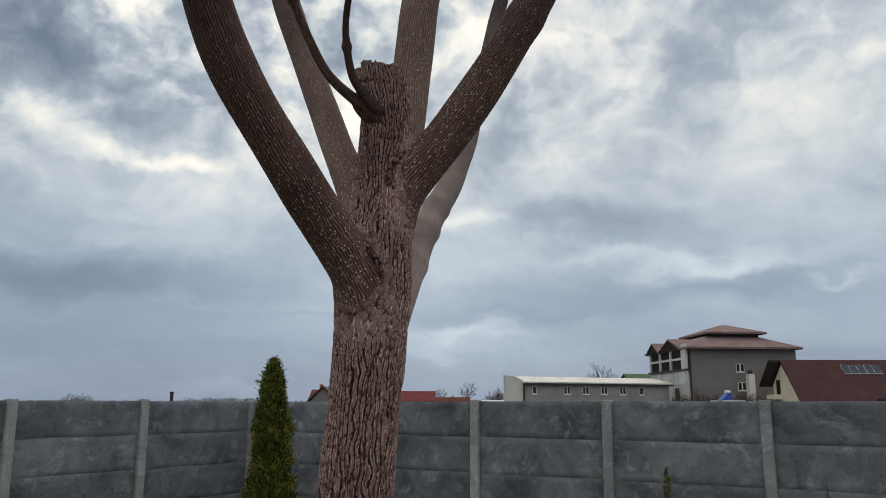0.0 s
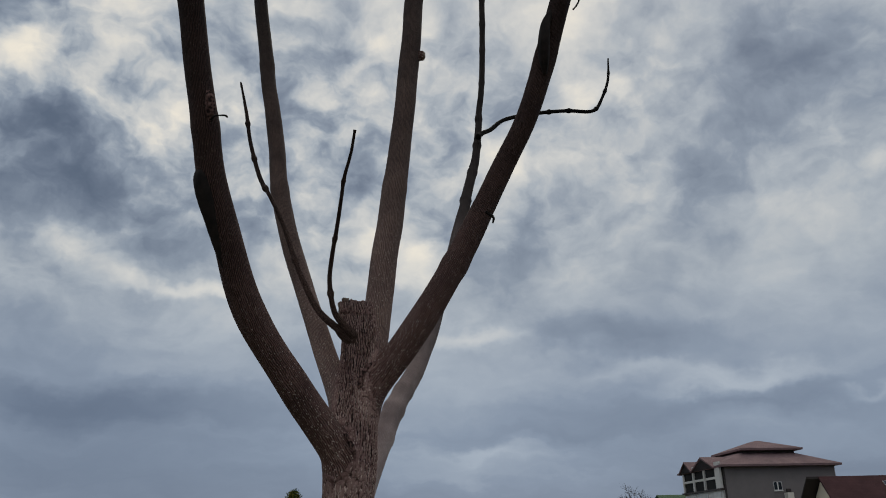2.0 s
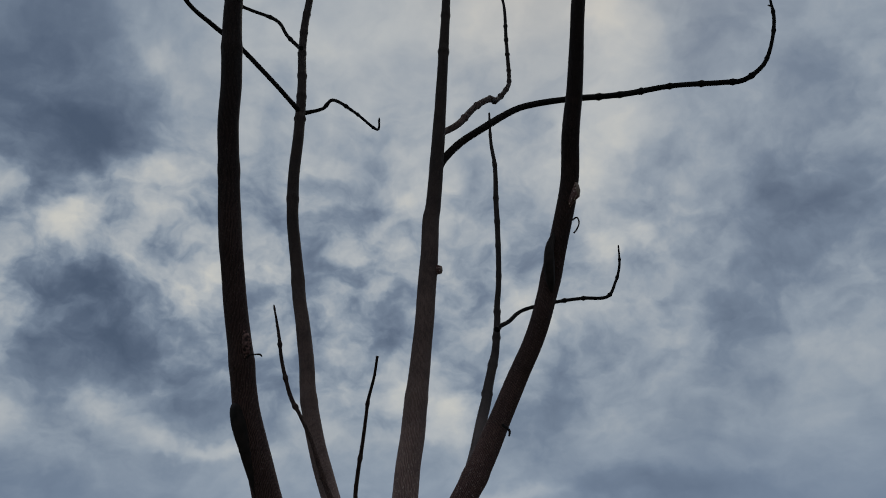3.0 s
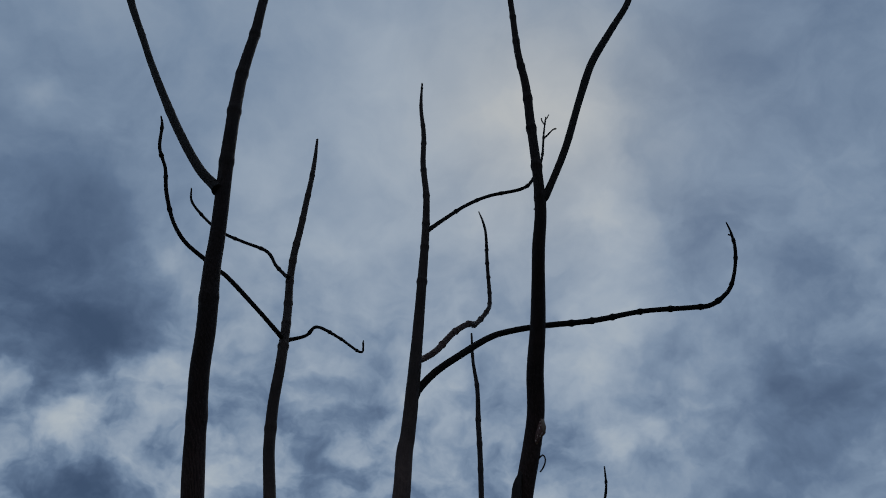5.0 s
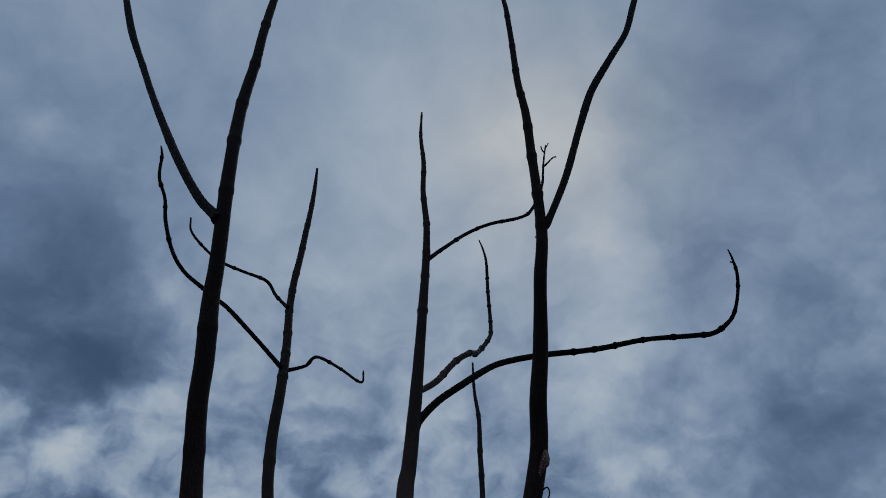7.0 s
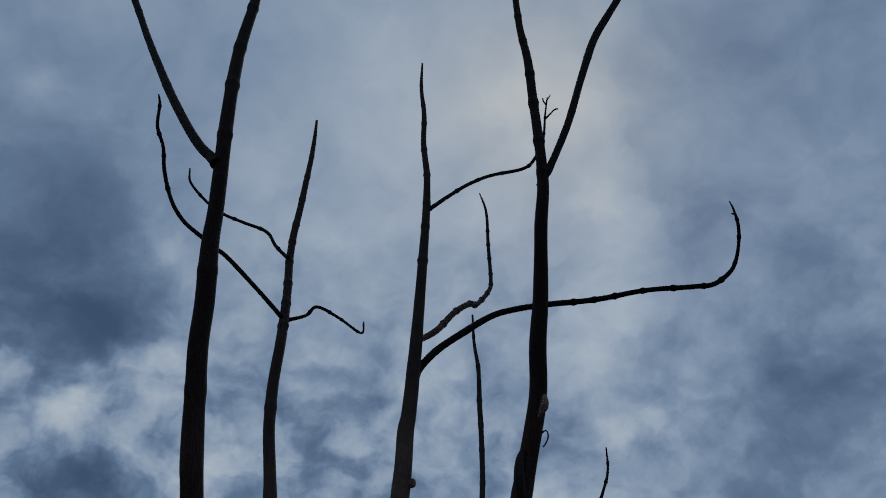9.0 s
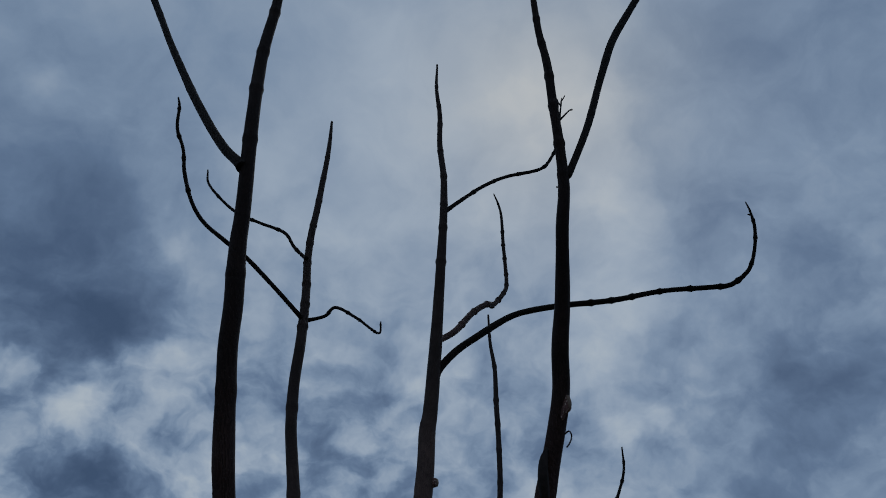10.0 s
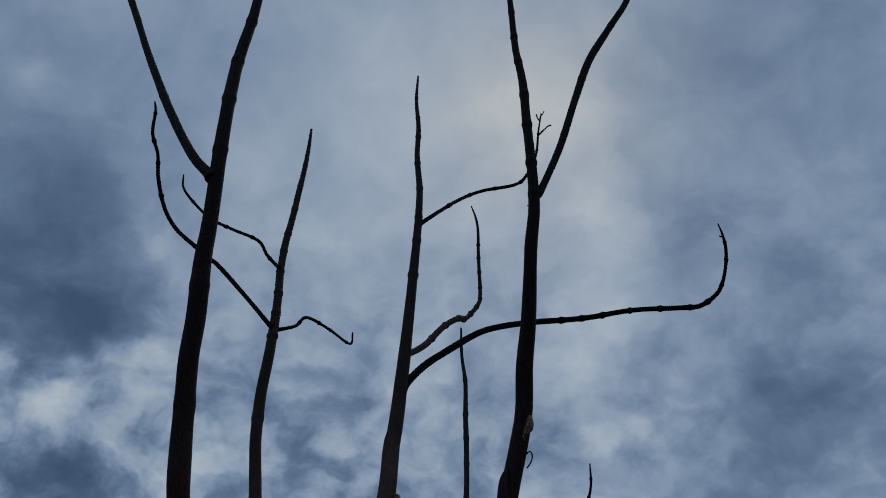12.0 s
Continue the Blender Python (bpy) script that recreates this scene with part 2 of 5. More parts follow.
def bark_furrowed():
    """Trunk bark: pale corky ridges over dark furrows, the ridge height is carried by the mesh."""
    p = Paint("bark_furrowed", 0.88)
    v = p.coords("bark")
    grain = p.noise(p.coords("bark", (1, 1, 0.25)), 520, 5, 0.68)
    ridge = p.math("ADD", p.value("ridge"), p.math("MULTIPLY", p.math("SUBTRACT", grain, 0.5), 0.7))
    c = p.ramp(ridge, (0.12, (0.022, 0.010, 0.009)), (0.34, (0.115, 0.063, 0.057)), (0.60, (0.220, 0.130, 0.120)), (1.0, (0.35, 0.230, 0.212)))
    # the rims of the ridges are paler, in broken beads
    rim_mix = p.math("MULTIPLY", p.ramp(p.value("cork"), (0.14, 0.0), (0.56, 1.0)), p.ramp(grain, (0.40, 0.15), (0.50, 1.0)))
    c = p.mix(rim_mix, c, (0.66, 0.52, 0.475))
    stain = p.ramp(p.noise(v, 14, 4), (0.3, (0.70, 0.64, 0.64)), (0.7, (1.08, 1.05, 1.02)))
    p.colour(p.mix(1.0, c, stain, "MULTIPLY"))
    return p.bump(p.math("ADD", p.math("MULTIPLY", grain, 0.8), ridge), 0.0018, 0.9).m


def bark_young(name, base, pale, specks=1.0, smooth=0.34):
    """Limb bark: fine lengthwise cracks and pale corky specks."""
    p = Paint(name, 0.78, spec=0.15)
    v = p.coords("bark")
    streak = p.noise(p.coords("bark", (1, 1, 0.13)), 390, 5, 0.62, 0.3)
    # fine winding ridges that run along the limb
    part_of = p.n.new("ShaderNodeSeparateXYZ")
    p.l.new(v, part_of.inputs[0])
    turn = p.math("ARCTAN2", part_of.outputs[1], part_of.outputs[0])
    drift = p.math("ADD", p.math("MULTIPLY", p.noise(v, 26, 3), 16.0), p.math("MULTIPLY", p.noise(p.coords("bark", (1, 1, 0.5)), 150, 2), 6.0))
    wave = p.math("SINE", p.math("ADD", p.math("MULTIPLY", turn, 52.0), drift))
    crack = p.ramp(p.math("ADD", p.math("MULTIPLY", wave, 0.30), streak), (0.32, 0.0), (0.62, 1.0))
    cell = p.cells(p.coords("bark", (1, 1, 0.62)), 235)
    dot = p.ramp(cell.outputs["Distance"], (0.15, 1.0), (0.29, 0.0))
    keep = p.ramp(p.math("MULTIPLY", cell.outputs["Color"], 1.0), (0.20, 0.0), (0.30, 1.0))
    dots = p.math("MULTIPLY", p.math("MULTIPLY", dot, keep), specks)
    c = p.mix(crack, tuple(k * smooth for k in base), base)
    young = p.ramp(p.value("tipward"), (0.06, 1.0), (0.24, 0.2))
    c = p.mix(p.math("MULTIPLY", young, p.ramp(streak, (0.55, 0.0), (0.68, 0.55))), c, tuple((a + b) / 2 for a, b in zip(base, pale)))
    c = p.mix(1.0, c, p.ramp(p.noise(v, 11, 5, 0.65), (0.3, (0.62, 0.59, 0.60)), (0.7, (1.15, 1.10, 1.06))), "MULTIPLY")
    c = p.mix(p.math("MULTIPLY", dots, young), c, pale)
    # rough corky bark where the limb leaves the trunk
    rough = p.ramp(p.value("cork"), (0.3, 0.0), (1.0, 0.75))
    crust = p.ramp(p.math("ADD", p.value("ridge"), p.math("MULTIPLY", p.math("SUBTRACT", streak, 0.5), 0.5)), (0.2, (0.026, 0.014, 0.012)), (0.5, (0.10, 0.058, 0.048)), (0.9, (0.30, 0.205, 0.175)))
    c = p.mix(rough, c, crust)
    # darkens towards the tips: darker shoots, plus their backlit silhouette put into the colour
    c = p.mix(1.0, c, p.ramp(p.value("tipward"), (0.07, 1.0), (0.26, 0.48), (0.60, 0.11)), "MULTIPLY")
    p.colour(c)
    return p.bump(p.math("ADD", p.math("MULTIPLY", crack, 0.7), p.math("MULTIPLY", p.math("ADD", dots, p.math("MULTIPLY", p.value("ridge"), rough)), 0.8)), 0.0018, 0.9).m


def concrete(name, dark, light, scale=1.0):
    p = Paint(name, 0.93, spec=0.15)
    v = p.coords("", (1, 1, 1))
    shift = p.n.new("ShaderNodeVectorMath")
    shift.operation = "ADD"
    p.l.new(v, shift.inputs[0])
    off = p.n.new("ShaderNodeCombineXYZ")
    for i, k in enumerate((37.0, 91.0, 53.0)):
        p.l.new(p.math("MULTIPLY", p.random(), k), off.inputs[i])
    p.l.new(off.outputs[0], shift.inputs[1])
    v = shift.outputs[0]
    blot = p.noise(v, 1.7 * scale, 6, 0.62, 0.6)
    fine = p.noise(v, 26 * scale, 5, 0.65)
    c = p.ramp(p.math("ADD", p.math("MULTIPLY", blot, 0.8), p.math("MULTIPLY", fine, 0.2)), (0.36, dark), (0.52, tuple((a + b) / 2 for a, b in zip(dark, light))), (0.66, light))
    bloom = p.ramp(p.noise(v, 3.2 * scale, 7, 0.7, 0.8), (0.55, 0.0), (0.68, 0.85))
    c = p.mix(bloom, c, tuple(min(1, k * 1.35) for k in light))
    smear = p.ramp(p.noise(p.coords("", (2.0, 2.0, 6.0)), 1.1 * scale, 6, 0.72, 0.7), (0.56, 0.0), (0.70, 0.55))
    c = p.mix(smear, c, tuple(min(1, k * 1.25) for k in light))
    pit = p.ramp(p.noise(v, 9 * scale, 6, 0.7, 0.3), (0.30, 0.6), (0.42, 0.0))
    c = p.mix(pit, c, tuple(k * 0.6 for k in dark))
    c = p.mix(1.0, c, p.ramp(p.random(), (0.0, 0.84), (1.0, 1.1)), "MULTIPLY")
    p.colour(c)
    return p.bump(p.math("ADD", fine, p.math("MULTIPLY", blot, 1.5)), 0.004, 0.5).m


def render_wall(name, base, spread=0.15, scale=0.6, rough=0.9):
    p = Paint(name, rough, spec=0.2)
    v = p.coords()
    c = p.ramp(p.noise(v, scale, 6, 0.65), (0.3, tuple(k * (1 - spread) for k in base)), (0.7, tuple(min(1, k * (1 + spread)) for k in base)))
    p.colour(c)
    return p.bump(p.noise(v, 9, 3), 0.01, 0.3).m


def roof_sheet(name, base, rough=0.8, rows=3.2, spec=0.12):
    """Metal or tile roofing with lines running down the slope."""
    p = Paint(name, rough, spec=spec)
    v = p.coords()
    w = p.n.new("ShaderNodeTexWave")
    w.inputs["Scale"].default_value, w.inputs["Distortion"].default_value = rows, 0.3
    p.l.new(v, w.inputs["Vector"])
    c = p.ramp(p.noise(v, 0.7, 5, 0.6), (0.3, tuple(k * 0.8 for k in base)), (0.7, tuple(min(1, k * 1.2) for k in base)))
    p.colour(p.mix(0.25, c, w.outputs["Color"], "MULTIPLY"))
    return p.bump(w.outputs["Fac"], 0.03, 0.5).m


def foliage(name, dark, mid, tip):
    p = Paint(name, 0.7, spec=0.25)
    c = p.ramp(p.island(), (0.0, dark), (0.55, mid), (1.0, tip))
    gold = p.ramp(p.noise(p.coords(), 7.5, 4, 0.65), (0.52, 0.0), (0.74, 0.65))
    p.colour(p.mix(gold, c, tip))
    p.b.inputs["Subsurface Weight"].default_value = 0.0
    return p.m


def plain(name, base, rough=0.6, metal=0.0, spread=0.12, scale=3.0):
    p = Paint(name, rough, metal)
    p.colour(p.ramp(p.noise(p.coords(), scale, 4), (0.3, tuple(k * (1 - spread) for k in base)), (0.7, tuple(min(1, k * (1 + spread)) for k in base))))
    return p.m


def ground_soil():
    p = Paint("soil_and_grass", 0.95, spec=0.1)
    v = p.coords()
    patch = p.ramp(p.noise(v, 0.35, 6, 0.6), (0.42, (0.085, 0.062, 0.042)), (0.58, (0.070, 0.088, 0.032)))
    p.colour(p.mix(1.0, patch, p.ramp(p.noise(v, 14, 5, 0.7), (0.25, 0.6), (0.75, 1.3)), "MULTIPLY"))
    return p.bump(p.noise(v, 22, 5, 0.7), 0.03, 0.7).m


BARK_TRUNK = bark_furrowed()
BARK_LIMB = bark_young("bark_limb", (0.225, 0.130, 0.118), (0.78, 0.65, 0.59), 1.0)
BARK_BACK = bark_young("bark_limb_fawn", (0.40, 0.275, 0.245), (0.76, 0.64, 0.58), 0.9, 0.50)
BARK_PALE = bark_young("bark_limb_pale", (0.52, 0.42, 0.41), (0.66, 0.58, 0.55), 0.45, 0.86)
# near-black so twigs read as backlit silhouettes; that shade is in the colour
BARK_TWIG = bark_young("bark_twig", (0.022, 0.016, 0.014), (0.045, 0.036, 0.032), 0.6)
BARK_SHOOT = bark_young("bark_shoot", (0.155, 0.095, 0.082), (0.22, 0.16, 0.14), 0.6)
DEAD_WOOD = plain("dead_wood", (0.016, 0.011, 0.010), 0.85, 0, 0.5, 60)
CUT_WOOD = plain("cut_wood", (0.17, 0.125, 0.098), 0.85, 0, 0.35, 90)
CONCRETE = concrete("concrete_panel", (0.080, 0.087, 0.099), (0.215, 0.231, 0.257))
CONCRETE_POST = concrete("concrete_post", (0.22, 0.226, 0.232), (0.37, 0.38, 0.39), 2.0)
GROUND = ground_soil()
THUJA = foliage("thuja_sprays", (0.007, 0.018, 0.005), (0.030, 0.068, 0.014), (0.30, 0.25, 0.040))
WOOD_THIN = plain("thin_wood", (0.075, 0.058, 0.050), 0.9)
FAR_TWIGS = plain("far_twigs", (0.085, 0.068, 0.062), 0.95)
WALL_GREY = render_wall("grey_render", (0.205, 0.186, 0.190), 0.10)
WALL_TAN = render_wall("worn_grey_render", (0.30, 0.278, 0.280), 0.2, 0.4)
WALL_WHITE = render_wall("white_render", (0.58, 0.57, 0.55), 0.10)
WALL_CHALK = render_wall("chalk_render", (0.78, 0.74, 0.68), 0.05)
WALL_CREAM = render_wall("cream_render", (0.74, 0.66, 0.52), 0.06)
ROOF_RED = roof_sheet("brown_red_tiles", (0.225, 0.150, 0.158))
ROOF_DARK = roof_sheet("dark_brown_sheet", (0.088, 0.042, 0.045), 0.85)
ROOF_WHITE = roof_sheet("pale_sheet", (0.66, 0.67, 0.66), 0.5, 1.2)
ROOF_BRIGHT = roof_sheet("red_tiles", (0.17, 0.030, 0.036), 0.8)
ROOF_GREEN = roof_sheet("green_sheet", (0.05, 0.12, 0.06), 0.6)
DARK = plain("dark_opening", (0.012, 0.011, 0.011), 0.9)
TRIM_DARK = plain("dark_trim", (0.045, 0.035, 0.033), 0.6)
FRAME_WHITE = plain("white_frame", (0.72, 0.72, 0.72), 0.5)
BLUE_PLASTIC = plain("blue_plastic", (0.02, 0.07, 0.30), 0.4)
BRICK_RED = render_wall("brick_fence", (0.27, 0.11, 0.075), 0.2)
GLASS = plain("window_glass", (0.03, 0.035, 0.042), 0.08)
SOLAR = plain("solar_glass", (0.03, 0.04, 0.07), 0.12)


# ---- mesh helpers ----
def mesh_of(bm, name, material, smooth=False):
    me = bpy.data.meshes.new(name)
    bm.normal_update()
    bm.to_mesh(me)
    bm.free()
    me.materials.append(material)
    if smooth:
        me.polygons.foreach_set("use_smooth", [True] * len(me.polygons))
    return me


def part(name, bm, material, parent, label="", smooth=False):
    """Links a bmesh, made in the parent's space, as one mesh object under a thing or a part."""
    ob = new(name, mesh_of(bm, name, material, smooth))
    ob.parent = parent
    if label:
        tagged(ob, label)
    return ob


def thing(name, place, label, category, group="", kind="", turn=0.0):
    ob = new(name)
    ob.empty_display_size = 0.2
    ob.matrix_world = pose(*place, 0, 0, turn)
    return tagged(ob, label, category, group, kind)


def add_box(bm, lo, hi, bevel=0.0, m=None):
    """An axis-aligned box between two corners; m moves it."""
    c = [(a + b) / 2 for a, b in zip(lo, hi)]
    s = [abs(b - a) for a, b in zip(lo, hi)]
    made = bmesh.ops.create_cube(bm, size=1.0, matrix=Matrix.Translation(c) @ Matrix.Diagonal((*s, 1)))
    verts = made["verts"]
    if bevel:
        edges = list({e for v in verts for e in v.link_edges})
        r = bmesh.ops.bevel(bm, geom=edges, offset=bevel, segments=1, affect="EDGES")
        verts = list({v for f in r["faces"] for v in f.verts} | {v for v in verts if v.is_valid})
    if m is not None:
        bmesh.ops.transform(bm, matrix=m, verts=verts)
    return bm


def box(lo, hi, bevel=0.0):
    return add_box(bmesh.new(), lo, hi, bevel)


def prism(profile, depth):
    """A closed outline of (across, up) pairs pushed back by depth, from y = 0."""
    bm = bmesh.new()
    a = [bm.verts.new((x, 0, z)) for x, z in profile]
    b = [bm.verts.new((x, depth, z)) for x, z in profile]
    bm.faces.new(a)
    bm.faces.new(b[::-1])
    n = len(a)
    for i in range(n):
        bm.faces.new((a[(i + 1) % n], a[i], b[i], b[(i + 1) % n]))
    bmesh.ops.recalc_face_normals(bm, faces=bm.faces)
    return bm


def spline(points, step):
    """Points (x, y, z, radius) resampled along a Catmull-Rom curve, about step apart."""
    p = [np.array(q, float) for q in points]
    p = [2 * p[0] - p[1], *p, 2 * p[-1] - p[-2]]
    res = []
    for i in range(1, len(p) - 2):
        a, b, c, d = p[i - 1:i + 3]
        n = max(2, int(np.linalg.norm((c - b)[:3]) / step))
        for k in range(n):
            u = k / n
            res.append(0.5 * (2 * b + (c - a) * u + (2 * a - 5 * b + 4 * c - d) * u * u + (3 * b - a - 3 * c + d) * u ** 3))
    res.append(p[-2])
    return np.array(res)


def tube(path, around, swell=(), wobble=0.0, ridge=None, cap=True, seed=0.0, origin=(0, 0, 0)):
    """A limb of wood along path rows (x, y, z, radius), with 'bark' coordinates unrolled along it.
    swell: (distance along, width, gain) of nodes. ridge: function(bark coords) -> 0..1 and its depth."""
    n = len(path)
    xyz, rad = path[:, :3], np.maximum(path[:, 3], 0.0006)
    step = np.linalg.norm(np.diff(xyz, axis=0), axis=1)
    along = np.concatenate([[0], np.cumsum(step)])
    tang = np.gradient(xyz, axis=0)
    tang /= np.linalg.norm(tang, axis=1)[:, None]
    side = np.cross(tang[0], (0, 0, 1)) if abs(tang[0][2]) < 0.9 else np.array((1.0, 0, 0))
    verts, barks, ridges = [], [], []
    mean = float(rad.mean())
    for i in range(n):
        side = side - tang[i] * (side @ tang[i])
        side /= np.linalg.norm(side)
        other = np.cross(tang[i], side)
        g = 1.0
        for s0, w, gain in swell:
            g += gain * math.exp(-((along[i] - s0) / w) ** 2)
        for k in range(around):
            a = 2 * math.pi * k / around
            ca, sa = math.cos(a), math.sin(a)
            bark = (rad[i] * ca, rad[i] * sa, along[i] + seed)
            r = rad[i] * g
            if wobble:
                r *= 1 + wobble * noise.noise((ca * 1.5 + seed, sa * 1.5, along[i] * 9))
            h = 0.7
            if ridge:
                h = ridge[0](rad[i] * ca, rad[i] * sa, along[i])
                r += ridge[1] * (h - 0.6)
            d = side * ca + other * sa
            verts.append(tuple(xyz[i] + d * r - origin))
            barks.append(bark)
            ridges.append(h)
    faces = []
    for i in range(n - 1):
        for k in range(around):
            k2 = (k + 1) % around
            faces.append((i * around + k, i * around + k2, (i + 1) * around + k2, (i + 1) * around + k))
    if cap:
        faces.append(tuple(range((n - 1) * around, n * around)))
        faces.append(tuple(range(around - 1, -1, -1)))
    return verts, faces, barks, ridges


def wood(name, data, material, parent, label=""):
    verts, faces, barks, ridges = data[:4]
    cork = data[4] if len(data) > 4 else [0.0] * len(verts)
    me = bpy.data.meshes.new(name)
    me.from_pydata(verts, [], faces)
    me.attributes.new("bark", "FLOAT_VECTOR", "POINT").data.foreach_set("vector", [c for b in barks for c in b])
    me.attributes.new("ridge", "FLOAT", "POINT").data.foreach_set("value", ridges)
    me.attributes.new("cork", "FLOAT", "POINT").data.foreach_set("value", cork)
    # 0 at the foot, rising towards the tip; drives speck fading and silhouette darkening
    me.attributes.new("tipward", "FLOAT", "POINT").data.foreach_set("value", [min(1.0, (b[2] - barks[0][2]) / 2.2) for b in barks])
    me.polygons.foreach_set("use_smooth", [True] * len(me.polygons))
    me.materials.append(material)
    ob = new(name, me)
    ob.parent = parent
    if label:
        tagged(ob, label)
    return ob


# ---- ground ----
def build_ground():
    bm = bmesh.new()
    bmesh.ops.create_grid(bm, x_segments=60, y_segments=60, size=30)
    for v in bm.verts:
        v.co.z = 0.03 * noise.noise(v.co * 0.5) * max(0.0, 1 - v.co.length / 30)
    rim = 3000
    edge = [v for v in bm.verts if v.is_boundary]
    ring = {}
    for v in edge:
        d = Vector((v.co.x, v.co.y, 0)).normalized()
        ring[v] = bm.verts.new((d.x * rim, d.y * rim, 0))
    for e in [e for e in bm.edges if e.is_boundary and e.verts[0] in ring and e.verts[1] in ring]:
        a, b = e.verts
        bm.faces.new((a, b, ring[b], ring[a]))
    bmesh.ops.recalc_face_normals(bm, faces=bm.faces)
    ob = new("ground", mesh_of(bm, "ground", GROUND, True))
    return tagged(ob, "bare soil with patches of short grass", "ground", kind="structure")


build_ground()


# ---- the pruned tree ----
TREE = (-0.115, 1.12, 0.0)
tree = thing("pruned_tree", TREE, "bare pruned tree with furrowed trunk and five rising limbs", "tree")


def bark_wave(x, y, s):
    """Winding lengthwise corrugation of the trunk, -1 in the furrows to 1 on the crests."""
    drift = 5.0 * noise.noise((x * 40, y * 40, s * 13)) + 4.6 * noise.noise((x * 90 + 7, y * 90, s * 38)) + 0.9 * noise.noise((x * 210, y * 210 + 5, s * 120))
    return math.cos(46 * math.atan2(y, x) + drift)


def bark_ridges(x, y, s):
    """Interlacing corky ridges; 0 in the furrows, 1 on the crests."""
    line = (0.5 + 0.5 * bark_wave(x, y, s)) ** 0.46
    gap = min(1.0, abs(noise.noise((x * 110 + 3, y * 110, s * 52))) * 5.5)
    bead = noise.noise((x * 340, y * 340, s * 260)) * 0.26 + noise.noise((x * 620, y * 620, s * 380)) * 0.14
    return max(0.0, min(1.0, line * (0.30 + 0.70 * gap) * 0.98 + bead))


def bark_rims(x, y, s):
    """Pale beaded lines along both edges of each ridge."""
    bead = 0.5 + 0.9 * noise.noise((x * 300, y * 300 + 2, s * 240)) + 0.5 * noise.noise((x * 80 + 4, y * 80, s * 40))
    return max(0.0, min(1.0, bead * 2.3 - 0.15)) * math.exp(-((bark_wave(x, y, s) + 0.05) / 0.33) ** 2)


def fillet(verts, others, k=0.026):
    """Swells wood where it meets other wood, so that limbs grow out of the trunk; others: paths (x, y, z, radius)."""
    v = np.array(verts) + np.array(TREE)
    lift = np.zeros(len(v))
    for path in others:
        d = np.full(len(v), 9.0)
        near = np.where((v[:, 2] > path[:, 2].min() - 0.1) & (v[:, 2] < path[:, 2].max() + 0.1))[0]
        for row in path:
            d[near] = np.minimum(d[near], np.linalg.norm(v[near] - row[:3], axis=1) - row[3])
        lift = np.maximum(lift, k / 4 * 1.25 * np.clip(1 - np.abs(d) / k, 0, 1) ** 2)
    return lift


def swollen(data, others):
    verts, faces, barks, ridges = data
    lift = fillet(verts, others)
    if lift.max() <= 0:
        return data
    me = bpy.data.meshes.new("tmp")
    me.from_pydata(verts, [], faces)
    nrm = np.zeros(len(verts) * 3)
    me.vertex_normals.foreach_get("vector", nrm)
    bpy.data.meshes.remove(me)
    v = np.array(verts) + nrm.reshape(-1, 3) * lift[:, None]
    # old crumbly bark gathers in the crotches
    cork = np.clip((lift - 0.0035) / 0.0035, 0, 1)
    crumb = [0.34 + 0.55 * noise.noise((p[0] * 230, p[1] * 230, p[2] * 150)) + 0.45 * noise.noise((p[0] * 560, p[1] * 560, p[2] * 420)) for p in v]
    ridges = [max(0.0, min(1.0, r + (c - r) * w * 0.5)) for r, c, w in zip(ridges, crumb, cork)]
    v = v + nrm.reshape(-1, 3) * (np.array(crumb) * cork * 0.0012)[:, None]
    return [tuple(p) for p in v], faces, barks, ridges, cork.tolist()


LEADER = [(-0.1213, 1.12, 1.701, 0.05161), (-0.1181, 1.12, 1.819, 0.05161), (-0.1097, 1.12, 1.956, 0.05007), (-0.1034, 1.12, 2.035, 0.0511), (-0.09918, 1.12, 2.093, 0.05265), (-0.09396, 1.12, 2.145, 0.04903), (-0.09183, 1.12, 2.202, 0.04439), (-0.08866, 1.12, 2.264, 0.04026), (-0.08653, 1.12, 2.32, 0.03871), (-0.08543, 1.12, 2.372, 0.03819), (-0.09157, 1.12, 2.418, 0.03716), (-0.09464, 1.12, 2.439, 0.03561)]
STEM = spline(LEADER, 0.006)
BASES = []          # the lower reach of each limb


def limb(name, points, parent, material, around, step, nodes=(), flare=0.0, label="", wobble=0.06, origin=TREE):
    path = spline(points, step)
    seg = np.concatenate([[0], np.cumsum(np.linalg.norm(np.diff(path[:, :3], axis=0), axis=1))])
    if flare:
        path[:, 3] *= 1 + flare * np.exp(-(seg / 0.035) ** 1.5)
    data = tube(path, around, nodes, wobble, seed=points[0][0] * 7 + points[0][2], origin=np.array(origin))
    if name == "limb":
        BASES.append(path[seg < 0.32])
        data = swollen(data, [STEM])
    if name in ("bark_fold", "scar"):
        verts, faces, barks, ridges = data
        ridges = [max(0.0, min(1.0, 0.35 + 0.9 * noise.noise((v[0] * 260, v[1] * 260, v[2] * 200)))) for v in verts]
        data = verts, faces, barks, ridges, [1.0 if material is not BARK_TRUNK else 0.0] * len(verts)
    return wood(name, data, material, parent, label)


